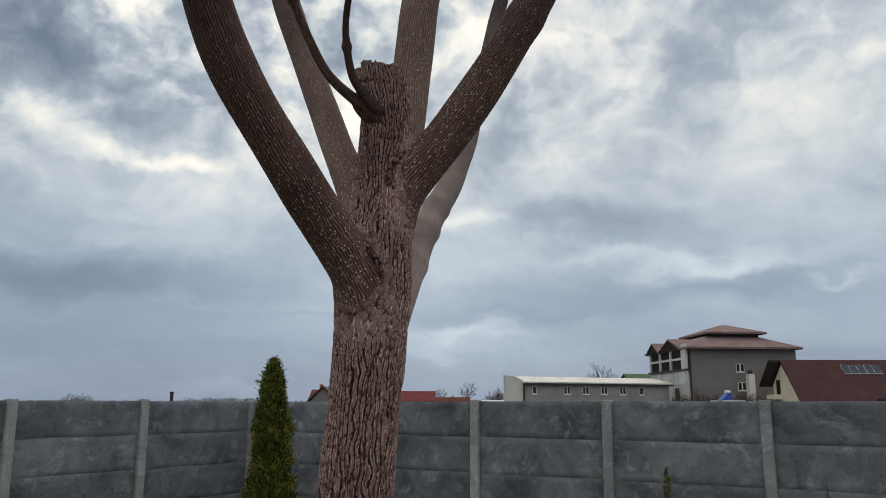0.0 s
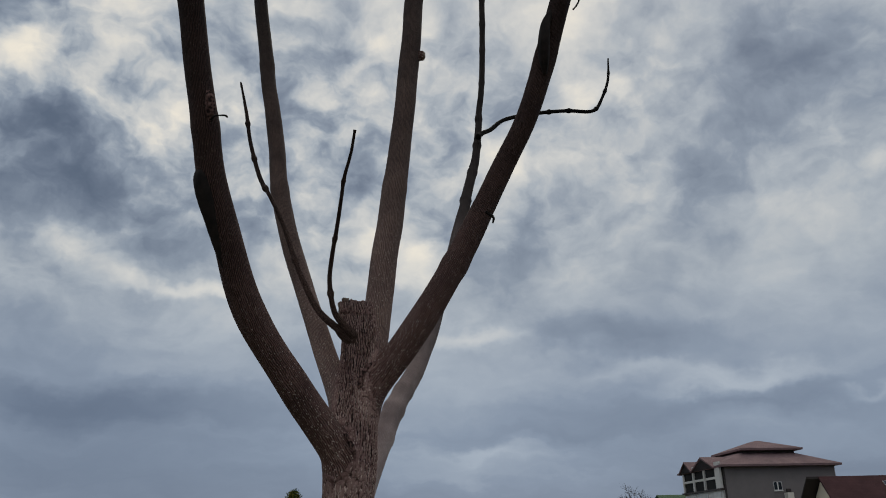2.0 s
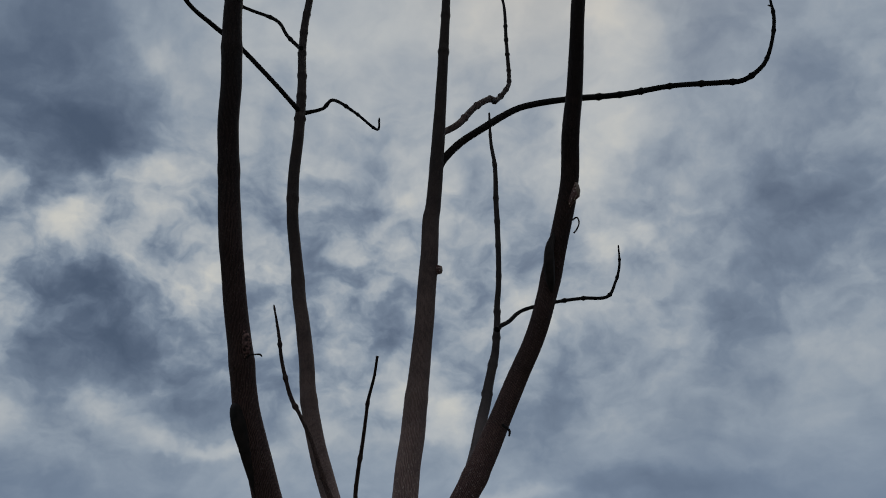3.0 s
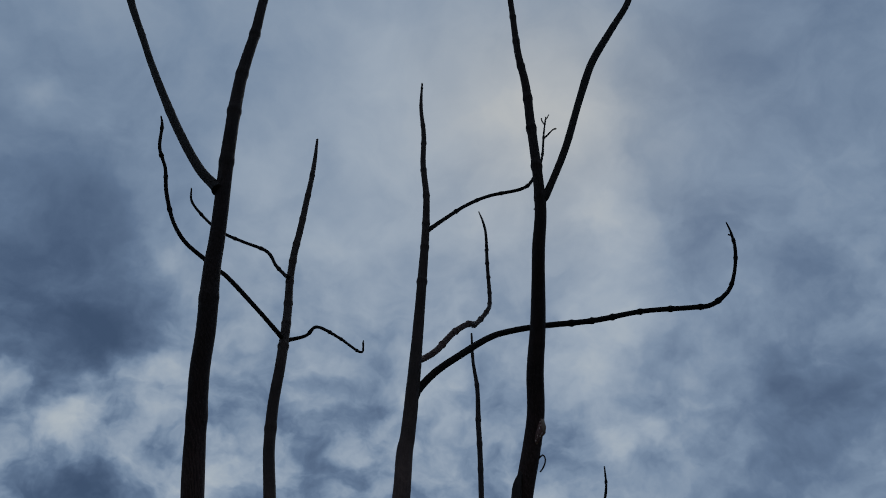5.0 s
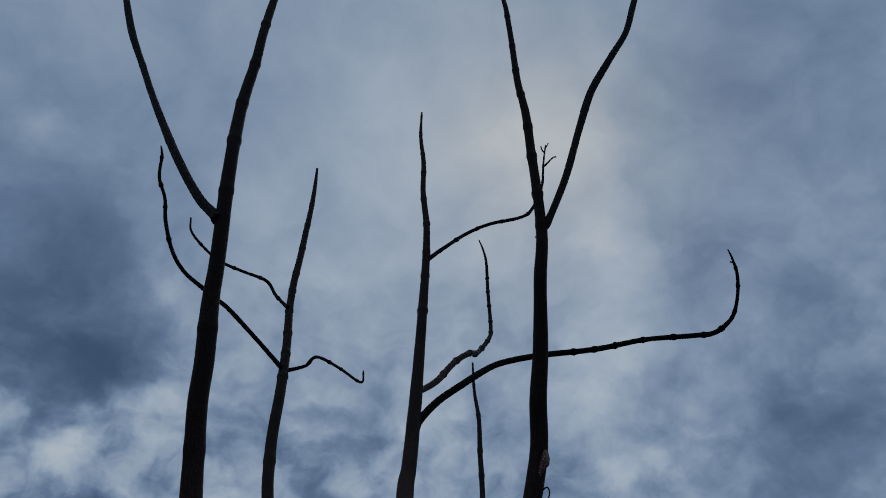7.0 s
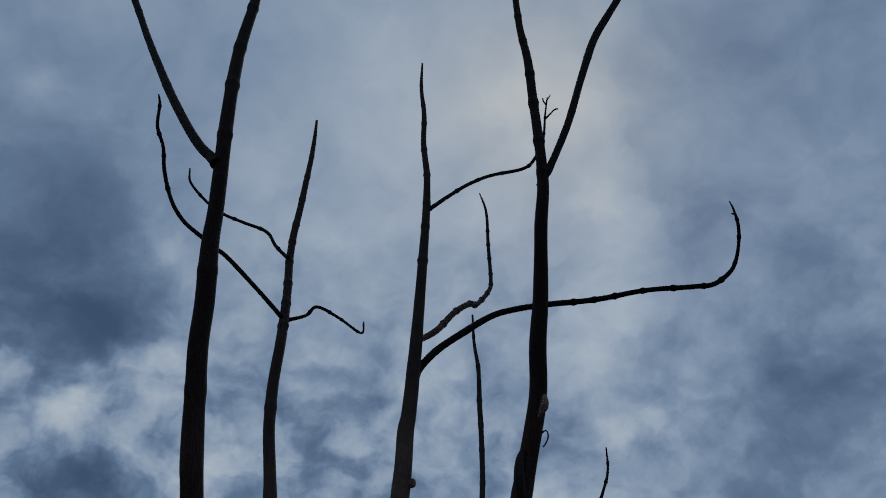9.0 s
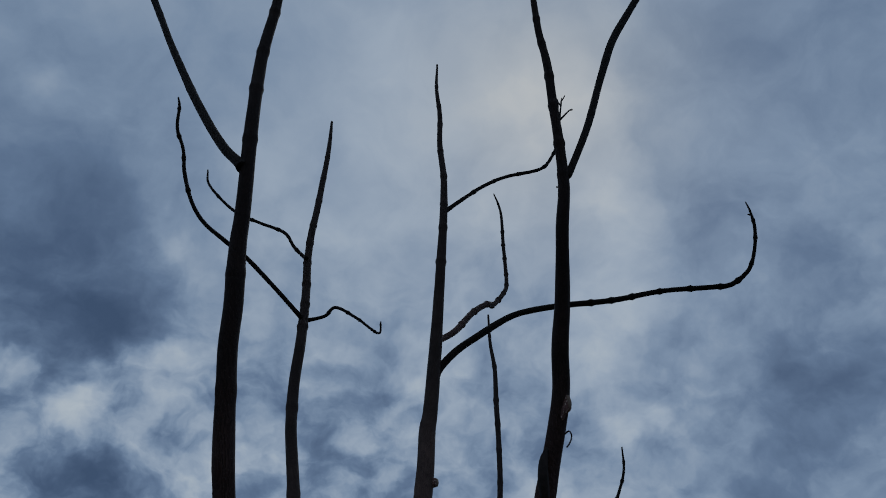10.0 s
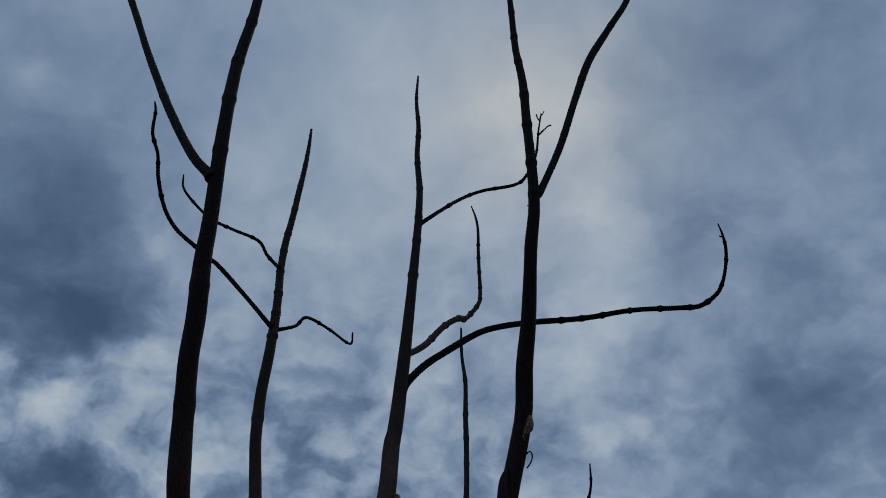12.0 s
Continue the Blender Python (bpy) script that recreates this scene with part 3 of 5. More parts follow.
def stub(name, base, tip, radius, parent, bark, cut, label="", tall=1.0):
    """A short sawn or snapped side stub: a bark collar with a bare wood face, drawn out upwards by tall."""
    a, e = Vector(base), Vector(tip)

    def drawn(data):
        return [(x, y, base[2] + (z - base[2]) * tall) for x, y, z in data[0]], *data[1:]

    rows = [(*a.lerp(e, u), radius * g) for u, g in ((0, 1.5), (0.35, 1.25), (0.7, 1.05), (0.92, 1.0), (1.0, 0.86))]
    ob = wood(name, drawn(tube(spline(rows, radius * 0.15), 28, (), 0.42, origin=np.array(TREE))), bark, parent, label)
    face = [(*a.lerp(e, 0.9), radius * 0.80), (*a.lerp(e, 1.06), radius * 0.72)]
    wood("cut_face", drawn(tube(spline(face, radius * 0.3), 20, (), 0.45, origin=np.array(TREE))), cut, ob if parent is tree else parent)
    return ob


def node_row(start, end, gap, gain, width=0.008):
    """Bud rings along a shoot, a little unevenly spaced."""
    r = random.Random(round(start * 1000 + end * 77))
    s, res = start, []
    while s < end:
        res.append((s, width, gain * r.uniform(0.7, 1.3)))
        s += gap * r.uniform(0.75, 1.25)
    return res


def build_trunk():
    low = spline([(-0.155, 1.12, -0.05, 0.086), (-0.150, 1.12, 0.06, 0.072), (-0.143, 1.12, 0.4, 0.060), (-0.134, 1.12, 1.0, 0.055), (-0.1245, 1.12, 1.6, 0.052), LEADER[0]], 0.02)
    up = spline(LEADER, 0.0015)
    path = np.concatenate([low[:-1], up])
    keep = np.array(TREE)
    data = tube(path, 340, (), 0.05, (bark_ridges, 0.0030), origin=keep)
    verts, faces, barks, ridges = data
    # the sawn and torn top of the leader
    top = len(path) - 1
    verts = [list(v) for v in verts]
    for k in range(340):
        a = 2 * math.pi * k / 340
        jag = 0.004 * noise.noise((math.cos(a) * 3, math.sin(a) * 3, 4.0)) + 0.004 * noise.noise((math.cos(a) * 9, math.sin(a) * 9, 1.0)) - 0.006 * math.cos(a)
        for back in range(8):
            verts[(top - back) * 340 + k][2] += jag * (1 - back / 8)
    data = swollen(([tuple(v) for v in verts], faces, barks, ridges), BASES)
    verts, faces, barks, ridges, cork = data
    rims = [bark_rims(*c) * (1 - 0.4 * k) for c, k in zip(barks, cork)]
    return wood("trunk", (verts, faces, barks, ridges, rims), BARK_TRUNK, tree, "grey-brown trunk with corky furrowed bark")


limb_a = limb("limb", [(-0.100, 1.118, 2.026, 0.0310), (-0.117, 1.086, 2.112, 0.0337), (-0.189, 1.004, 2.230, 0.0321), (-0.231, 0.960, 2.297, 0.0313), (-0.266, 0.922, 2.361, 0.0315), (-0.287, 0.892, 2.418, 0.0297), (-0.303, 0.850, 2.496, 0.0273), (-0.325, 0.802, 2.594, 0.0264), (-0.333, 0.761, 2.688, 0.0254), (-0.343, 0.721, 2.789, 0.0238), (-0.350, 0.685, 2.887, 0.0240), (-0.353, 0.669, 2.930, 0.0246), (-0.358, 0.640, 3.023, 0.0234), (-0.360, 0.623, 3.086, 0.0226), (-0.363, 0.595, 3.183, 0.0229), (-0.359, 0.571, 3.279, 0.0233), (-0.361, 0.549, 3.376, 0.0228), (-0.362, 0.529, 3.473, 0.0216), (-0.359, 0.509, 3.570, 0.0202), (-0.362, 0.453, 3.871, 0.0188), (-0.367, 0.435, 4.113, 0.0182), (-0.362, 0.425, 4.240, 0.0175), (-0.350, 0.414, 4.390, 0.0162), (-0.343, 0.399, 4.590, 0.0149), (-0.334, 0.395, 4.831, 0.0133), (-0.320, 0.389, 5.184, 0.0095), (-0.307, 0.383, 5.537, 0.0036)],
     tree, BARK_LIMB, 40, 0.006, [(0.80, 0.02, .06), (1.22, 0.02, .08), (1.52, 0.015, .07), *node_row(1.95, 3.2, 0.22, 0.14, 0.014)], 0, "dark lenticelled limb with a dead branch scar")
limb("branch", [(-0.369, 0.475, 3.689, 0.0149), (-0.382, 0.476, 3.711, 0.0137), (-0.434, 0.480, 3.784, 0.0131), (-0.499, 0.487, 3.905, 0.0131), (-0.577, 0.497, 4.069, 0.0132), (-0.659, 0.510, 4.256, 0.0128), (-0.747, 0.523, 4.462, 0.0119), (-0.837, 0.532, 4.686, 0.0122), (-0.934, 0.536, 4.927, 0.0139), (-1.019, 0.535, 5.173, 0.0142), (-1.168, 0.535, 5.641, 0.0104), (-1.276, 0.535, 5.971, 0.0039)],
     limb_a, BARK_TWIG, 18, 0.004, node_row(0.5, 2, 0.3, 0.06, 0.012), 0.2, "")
limb_b = limb("limb", [(-0.102, 1.125, 2.119, 0.0302), (-0.123, 1.138, 2.226, 0.0269), (-0.172, 1.167, 2.355, 0.0239), (-0.221, 1.201, 2.486, 0.0227), (-0.276, 1.238, 2.641, 0.0227), (-0.317, 1.272, 2.798, 0.0219), (-0.336, 1.297, 2.920, 0.0210), (-0.363, 1.324, 3.062, 0.0205), (-0.379, 1.336, 3.138, 0.0200), (-0.401, 1.358, 3.268, 0.0193), (-0.422, 1.376, 3.386, 0.0189), (-0.438, 1.392, 3.496, 0.0191), (-0.450, 1.416, 3.667, 0.0196), (-0.451, 1.436, 3.825, 0.0193), (-0.460, 1.469, 3.997, 0.0182), (-0.472, 1.497, 4.171, 0.0167), (-0.488, 1.522, 4.346, 0.0156), (-0.492, 1.542, 4.524, 0.0153), (-0.485, 1.561, 4.704, 0.0148), (-0.480, 1.576, 4.887, 0.0137), (-0.475, 1.592, 5.071, 0.0124), (-0.474, 1.606, 5.257, 0.0101), (-0.479, 1.620, 5.446, 0.0060)],
     tree, BARK_BACK, 36, 0.007, [(0.72, 0.02, .08), (1.15, 0.02, .07), (1.5, 0.015, .1), *node_row(1.9, 3.2, 0.16, 0.14, 0.012)], 0, "slender pale-brown limb ending in shoots")
limb("twig", [(-0.465, 1.462, 3.989, 0.0096), (-0.473, 1.426, 3.983, 0.0084), (-0.545, 1.363, 4.054, 0.0085), (-0.649, 1.292, 4.158, 0.0086), (-0.688, 1.255, 4.178, 0.0085), (-0.736, 1.217, 4.208, 0.0085), (-0.806, 1.175, 4.265, 0.0080), (-0.853, 1.130, 4.341, 0.0076), (-0.885, 1.079, 4.453, 0.0077), (-0.892, 1.031, 4.541, 0.0067), (-0.916, 0.985, 4.620, 0.0067), (-0.919, 0.955, 4.724, 0.0057), (-0.919, 0.925, 4.752, 0.0029)],
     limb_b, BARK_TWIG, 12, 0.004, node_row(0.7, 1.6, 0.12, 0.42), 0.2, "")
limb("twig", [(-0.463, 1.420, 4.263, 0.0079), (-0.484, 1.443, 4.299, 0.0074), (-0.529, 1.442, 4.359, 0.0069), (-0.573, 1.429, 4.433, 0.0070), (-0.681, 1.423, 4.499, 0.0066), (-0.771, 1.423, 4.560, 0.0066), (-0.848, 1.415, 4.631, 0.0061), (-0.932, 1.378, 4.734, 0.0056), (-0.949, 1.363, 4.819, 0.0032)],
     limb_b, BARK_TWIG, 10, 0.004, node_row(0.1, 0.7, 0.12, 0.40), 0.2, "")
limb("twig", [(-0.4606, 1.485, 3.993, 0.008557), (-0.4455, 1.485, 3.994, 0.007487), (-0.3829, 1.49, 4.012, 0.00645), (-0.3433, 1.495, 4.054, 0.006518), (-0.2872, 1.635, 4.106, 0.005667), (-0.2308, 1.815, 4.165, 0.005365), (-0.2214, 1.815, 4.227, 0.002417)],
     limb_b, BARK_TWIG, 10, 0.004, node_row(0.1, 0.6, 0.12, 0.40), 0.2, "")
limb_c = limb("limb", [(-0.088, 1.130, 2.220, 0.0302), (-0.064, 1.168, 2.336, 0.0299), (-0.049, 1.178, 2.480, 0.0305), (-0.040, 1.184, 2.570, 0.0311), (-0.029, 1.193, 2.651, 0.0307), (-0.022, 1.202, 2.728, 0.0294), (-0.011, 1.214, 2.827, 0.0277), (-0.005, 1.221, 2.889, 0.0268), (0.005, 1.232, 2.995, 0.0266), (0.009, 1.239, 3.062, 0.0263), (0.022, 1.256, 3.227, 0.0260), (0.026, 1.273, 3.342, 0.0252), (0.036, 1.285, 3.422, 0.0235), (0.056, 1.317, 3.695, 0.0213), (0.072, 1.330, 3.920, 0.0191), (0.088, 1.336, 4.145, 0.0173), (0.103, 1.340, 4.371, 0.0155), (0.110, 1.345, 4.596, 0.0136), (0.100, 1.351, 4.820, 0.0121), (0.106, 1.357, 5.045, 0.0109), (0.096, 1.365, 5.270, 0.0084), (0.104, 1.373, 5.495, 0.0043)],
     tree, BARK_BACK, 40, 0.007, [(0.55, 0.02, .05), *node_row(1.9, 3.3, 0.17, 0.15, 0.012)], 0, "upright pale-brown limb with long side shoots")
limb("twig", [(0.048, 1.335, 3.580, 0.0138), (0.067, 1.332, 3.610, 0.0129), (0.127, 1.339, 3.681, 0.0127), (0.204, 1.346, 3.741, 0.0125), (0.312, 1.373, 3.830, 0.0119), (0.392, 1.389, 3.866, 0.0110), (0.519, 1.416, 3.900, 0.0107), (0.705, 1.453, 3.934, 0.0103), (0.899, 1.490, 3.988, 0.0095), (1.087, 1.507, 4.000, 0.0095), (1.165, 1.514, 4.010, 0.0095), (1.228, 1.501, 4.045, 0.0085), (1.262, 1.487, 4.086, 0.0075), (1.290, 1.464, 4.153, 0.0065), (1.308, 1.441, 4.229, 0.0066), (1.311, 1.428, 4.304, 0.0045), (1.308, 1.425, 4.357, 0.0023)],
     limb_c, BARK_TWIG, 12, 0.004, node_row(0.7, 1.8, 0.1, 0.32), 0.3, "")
# lighter bark than the other twigs: the light it catches, put into its colour
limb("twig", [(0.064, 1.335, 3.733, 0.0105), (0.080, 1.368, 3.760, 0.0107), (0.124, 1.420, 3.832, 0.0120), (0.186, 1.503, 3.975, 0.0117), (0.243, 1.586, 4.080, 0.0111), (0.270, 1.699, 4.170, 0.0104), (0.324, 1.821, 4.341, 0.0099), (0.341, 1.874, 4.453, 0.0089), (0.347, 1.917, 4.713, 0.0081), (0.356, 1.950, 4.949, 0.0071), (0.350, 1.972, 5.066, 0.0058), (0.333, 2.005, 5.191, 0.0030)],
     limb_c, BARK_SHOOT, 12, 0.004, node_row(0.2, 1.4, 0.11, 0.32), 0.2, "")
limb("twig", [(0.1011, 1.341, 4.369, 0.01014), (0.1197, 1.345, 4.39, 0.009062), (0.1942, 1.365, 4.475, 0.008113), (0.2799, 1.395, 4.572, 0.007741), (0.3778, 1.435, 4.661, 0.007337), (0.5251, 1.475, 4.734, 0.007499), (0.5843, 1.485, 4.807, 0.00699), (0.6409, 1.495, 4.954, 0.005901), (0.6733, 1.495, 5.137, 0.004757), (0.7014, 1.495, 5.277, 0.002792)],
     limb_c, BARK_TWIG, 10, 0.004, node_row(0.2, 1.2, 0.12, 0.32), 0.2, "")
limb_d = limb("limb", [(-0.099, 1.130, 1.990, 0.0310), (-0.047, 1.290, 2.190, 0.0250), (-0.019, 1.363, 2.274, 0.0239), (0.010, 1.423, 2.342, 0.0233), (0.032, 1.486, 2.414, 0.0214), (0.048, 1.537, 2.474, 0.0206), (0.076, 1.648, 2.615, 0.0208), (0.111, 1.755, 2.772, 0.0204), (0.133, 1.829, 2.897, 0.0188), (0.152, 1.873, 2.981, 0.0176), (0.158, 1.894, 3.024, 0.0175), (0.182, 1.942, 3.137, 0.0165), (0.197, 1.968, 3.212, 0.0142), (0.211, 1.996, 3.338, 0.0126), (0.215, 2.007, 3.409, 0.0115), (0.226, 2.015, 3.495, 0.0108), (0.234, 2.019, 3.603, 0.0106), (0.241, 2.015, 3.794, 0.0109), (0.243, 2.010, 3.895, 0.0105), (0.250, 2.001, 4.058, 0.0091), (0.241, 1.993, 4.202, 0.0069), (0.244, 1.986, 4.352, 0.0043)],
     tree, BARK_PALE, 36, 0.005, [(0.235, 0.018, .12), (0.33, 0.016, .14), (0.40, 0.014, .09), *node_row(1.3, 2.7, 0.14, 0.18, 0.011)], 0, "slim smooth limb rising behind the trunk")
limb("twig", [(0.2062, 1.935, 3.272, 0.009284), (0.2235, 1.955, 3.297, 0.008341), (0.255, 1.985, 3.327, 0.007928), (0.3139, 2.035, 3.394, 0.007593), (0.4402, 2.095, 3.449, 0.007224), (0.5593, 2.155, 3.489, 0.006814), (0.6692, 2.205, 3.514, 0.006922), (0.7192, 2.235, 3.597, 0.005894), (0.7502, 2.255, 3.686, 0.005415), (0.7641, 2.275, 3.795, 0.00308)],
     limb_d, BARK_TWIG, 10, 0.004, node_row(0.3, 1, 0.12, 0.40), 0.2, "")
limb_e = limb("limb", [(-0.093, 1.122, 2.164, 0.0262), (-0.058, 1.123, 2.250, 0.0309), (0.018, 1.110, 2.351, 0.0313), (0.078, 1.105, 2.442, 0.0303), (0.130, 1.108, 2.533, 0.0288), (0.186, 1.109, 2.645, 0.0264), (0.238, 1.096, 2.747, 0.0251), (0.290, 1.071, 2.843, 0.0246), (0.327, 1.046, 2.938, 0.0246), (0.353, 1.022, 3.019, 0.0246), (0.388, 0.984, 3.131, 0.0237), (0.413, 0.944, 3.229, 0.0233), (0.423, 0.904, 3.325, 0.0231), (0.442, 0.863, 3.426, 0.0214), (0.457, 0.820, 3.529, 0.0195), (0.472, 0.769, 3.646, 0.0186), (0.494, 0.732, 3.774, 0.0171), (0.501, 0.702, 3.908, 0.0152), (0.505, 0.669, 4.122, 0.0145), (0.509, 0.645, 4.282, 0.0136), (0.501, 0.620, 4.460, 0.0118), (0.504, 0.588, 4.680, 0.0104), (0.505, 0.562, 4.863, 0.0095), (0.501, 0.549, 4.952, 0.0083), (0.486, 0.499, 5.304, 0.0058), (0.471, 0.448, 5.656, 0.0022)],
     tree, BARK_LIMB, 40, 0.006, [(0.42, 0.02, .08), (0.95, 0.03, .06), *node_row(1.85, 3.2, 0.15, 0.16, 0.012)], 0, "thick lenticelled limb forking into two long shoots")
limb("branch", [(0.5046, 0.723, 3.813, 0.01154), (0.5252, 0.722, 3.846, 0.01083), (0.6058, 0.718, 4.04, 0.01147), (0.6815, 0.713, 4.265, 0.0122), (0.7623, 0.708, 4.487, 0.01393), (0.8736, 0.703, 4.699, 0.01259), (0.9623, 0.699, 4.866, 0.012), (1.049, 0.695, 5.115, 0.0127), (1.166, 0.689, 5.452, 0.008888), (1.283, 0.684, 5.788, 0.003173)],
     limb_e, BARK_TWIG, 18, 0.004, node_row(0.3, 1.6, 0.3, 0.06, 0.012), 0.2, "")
limb("twig", [(-0.088, 1.122, 2.358, 0.0110), (-0.104, 1.088, 2.366, 0.0105), (-0.124, 1.076, 2.374, 0.0085), (-0.168, 1.072, 2.415, 0.0070), (-0.201, 1.069, 2.478, 0.0064), (-0.227, 1.067, 2.542, 0.0056), (-0.251, 1.067, 2.609, 0.0046), (-0.284, 1.069, 2.679, 0.0044), (-0.305, 1.072, 2.715, 0.0052), (-0.320, 1.074, 2.752, 0.0050), (-0.342, 1.079, 2.827, 0.0045), (-0.357, 1.083, 2.904, 0.0041), (-0.378, 1.089, 2.991, 0.0020)],
     tree, BARK_SHOOT, 14, 0.003, node_row(0.25, 0.8, 0.10, 0.42, 0.006), 0.3, "thin dark shoot from the sawn leader")
limb("twig", [(-0.080, 1.125, 2.352, 0.0120), (-0.094, 1.084, 2.362, 0.0105), (-0.112, 1.068, 2.380, 0.0078), (-0.131, 1.053, 2.408, 0.0061), (-0.138, 1.029, 2.463, 0.0049), (-0.129, 0.999, 2.512, 0.0047), (-0.115, 0.968, 2.565, 0.0042), (-0.103, 0.938, 2.615, 0.0039), (-0.095, 0.918, 2.650, 0.0038), (-0.078, 0.892, 2.694, 0.0032), (-0.068, 0.870, 2.733, 0.0028)],
     tree, BARK_SHOOT, 14, 0.003, node_row(0.15, 0.5, 0.10, 0.42, 0.006), 0.3, "thin dark shoot from the sawn leader")
build_trunk()

limb("shoot_foot", [(-0.074, 1.104, 2.340, 0.005), (-0.090, 1.093, 2.350, 0.012), (-0.106, 1.089, 2.361, 0.0145), (-0.120, 1.086, 2.371, 0.0115), (-0.130, 1.082, 2.380, 0.006)], tree, BARK_SHOOT, 30, 0.0015, (), 0, "swollen dark foot of two shoots", 0.16)
limb("dead_stub", [(-0.3334, 0.7828, 2.6171, 0.0053), (-0.3357, 0.7858, 2.6070, 0.0158), (-0.3353, 0.7929, 2.5882, 0.0190), (-0.3298, 0.8080, 2.5544, 0.0180), (-0.3225, 0.8255, 2.5156, 0.0148), (-0.3132, 0.8449, 2.4716, 0.0106), (-0.3021, 0.8611, 2.4318, 0.0043)], limb_a, DEAD_WOOD, 30, 0.0015, (), 0, "black dead branch stub grown into the limb", 0.30)
limb("scar", [(-0.3193, 0.7186, 2.7423, 0.0031), (-0.3165, 0.7236, 2.7273, 0.0083), (-0.3151, 0.7311, 2.7079, 0.0083), (-0.3179, 0.7381, 2.6895, 0.0031)], limb_a, BARK_TRUNK, 24, 0.0015, (), 0, "", 0.35)
limb("spur", [(-0.31, 0.725, 2.684, 0.002352), (-0.302, 0.715, 2.685, 0.001635), (-0.2859, 0.705, 2.681, 0.001622), (-0.2778, 0.705, 2.68, 0.002084), (-0.2738, 0.705, 2.676, 0.001388)], limb_a, BARK_TWIG, 8, 0.002, (), 0, "", 0.08)
limb("dead_stub", [(0.3590, 0.985, 3.085, 0.005), (0.3455, 0.985, 3.052, 0.0115), (0.3400, 0.990, 3.012, 0.0145), (0.3385, 1.003, 2.975, 0.0120), (0.3400, 1.018, 2.940, 0.004)], limb_e, DEAD_WOOD, 24, 0.0015, (), 0, "", 0.35)
limb("spur", [(0.4060, 0.956, 3.104, 0.0026), (0.4167, 0.955, 3.1105, 0.0019), (0.4213, 0.955, 3.1017, 0.0019), (0.4197, 0.955, 3.0885, 0.0019), (0.4123, 0.955, 3.0742, 0.0020), (0.4050, 0.955, 3.0655, 0.0022)], limb_e, BARK_TWIG, 8, 0.002, (), 0, "curled strip of peeling bark", 0.08)
limb("spur", [(0.196, 1.060, 2.624, 0.0037), (0.2102, 1.050, 2.6068, 0.0031), (0.2084, 1.050, 2.5937, 0.0019)], limb_e, BARK_TWIG, 8, 0.002, (), 0, "", 0.08)
limb("spur", [(0.500, 0.812, 3.866, 0.0034), (0.489, 0.810, 3.866, 0.0026), (0.485, 0.810, 3.868, 0.0022)], limb_e, BARK_TWIG, 8, 0.002, (), 0, "", 0.08)
limb("twig", [(0.6701, 1.495, 5.106, 0.004729), (0.6986, 1.495, 5.141, 0.00408), (0.7221, 1.495, 5.17, 0.003418), (0.7393, 1.495, 5.176, 0.004106)], limb_c, BARK_TWIG, 8, 0.002, (), 0, "", 0.08)
limb("twig", [(0.6899, 1.495, 5.213, 0.004137), (0.68, 1.495, 5.243, 0.003468), (0.6781, 1.495, 5.272, 0.00279)], limb_c, BARK_TWIG, 8, 0.002, (), 0, "", 0.08)
limb("twig", [(0.6942, 1.495, 5.25, 0.003472), (0.7095, 1.495, 5.275, 0.002791), (0.7177, 1.495, 5.294, 0.0028)], limb_c, BARK_TWIG, 8, 0.002, (), 0, "", 0.08)
limb("twig", [(1.307, 1.425, 4.279, 0.0033), (1.295, 1.425, 4.287, 0.0028)], limb_c, BARK_TWIG, 8, 0.002, (), 0, "", 0.08)
limb("bark_fold", [(-0.1197, 1.074, 2.168, 0.002304), (-0.1077, 1.061, 2.159, 0.003788), (-0.09581, 1.051, 2.147, 0.004118), (-0.08665, 1.051, 2.13, 0.003731), (-0.08092, 1.057, 2.113, 0.002618)], tree, BARK_TRUNK, 24, 0.0015, (), 0, "raised fold of bark where a limb joins", 0.35)
limb("bark_fold", [(-0.07932, 1.085, 2.239, 0.002357), (-0.07754, 1.079, 2.259, 0.004313), (-0.07156, 1.081, 2.282, 0.004734), (-0.05788, 1.091, 2.3, 0.003994), (-0.04233, 1.104, 2.311, 0.002429)], tree, BARK_TRUNK, 24, 0.0015, (), 0, "", 0.35)
stub("knot", (0.405, 0.958, 3.187), (0.427, 0.938, 3.187), 0.0108, limb_e, BARK_LIMB, CUT_WOOD, "long callused wound with pale bare wood", 2.2)
stub("knot", (0.018, 1.250, 3.153), (0.054, 1.241, 3.151), 0.0105, limb_c, BARK_LIMB, CUT_WOOD, "short sawn stub with pale wood face", 1.15)


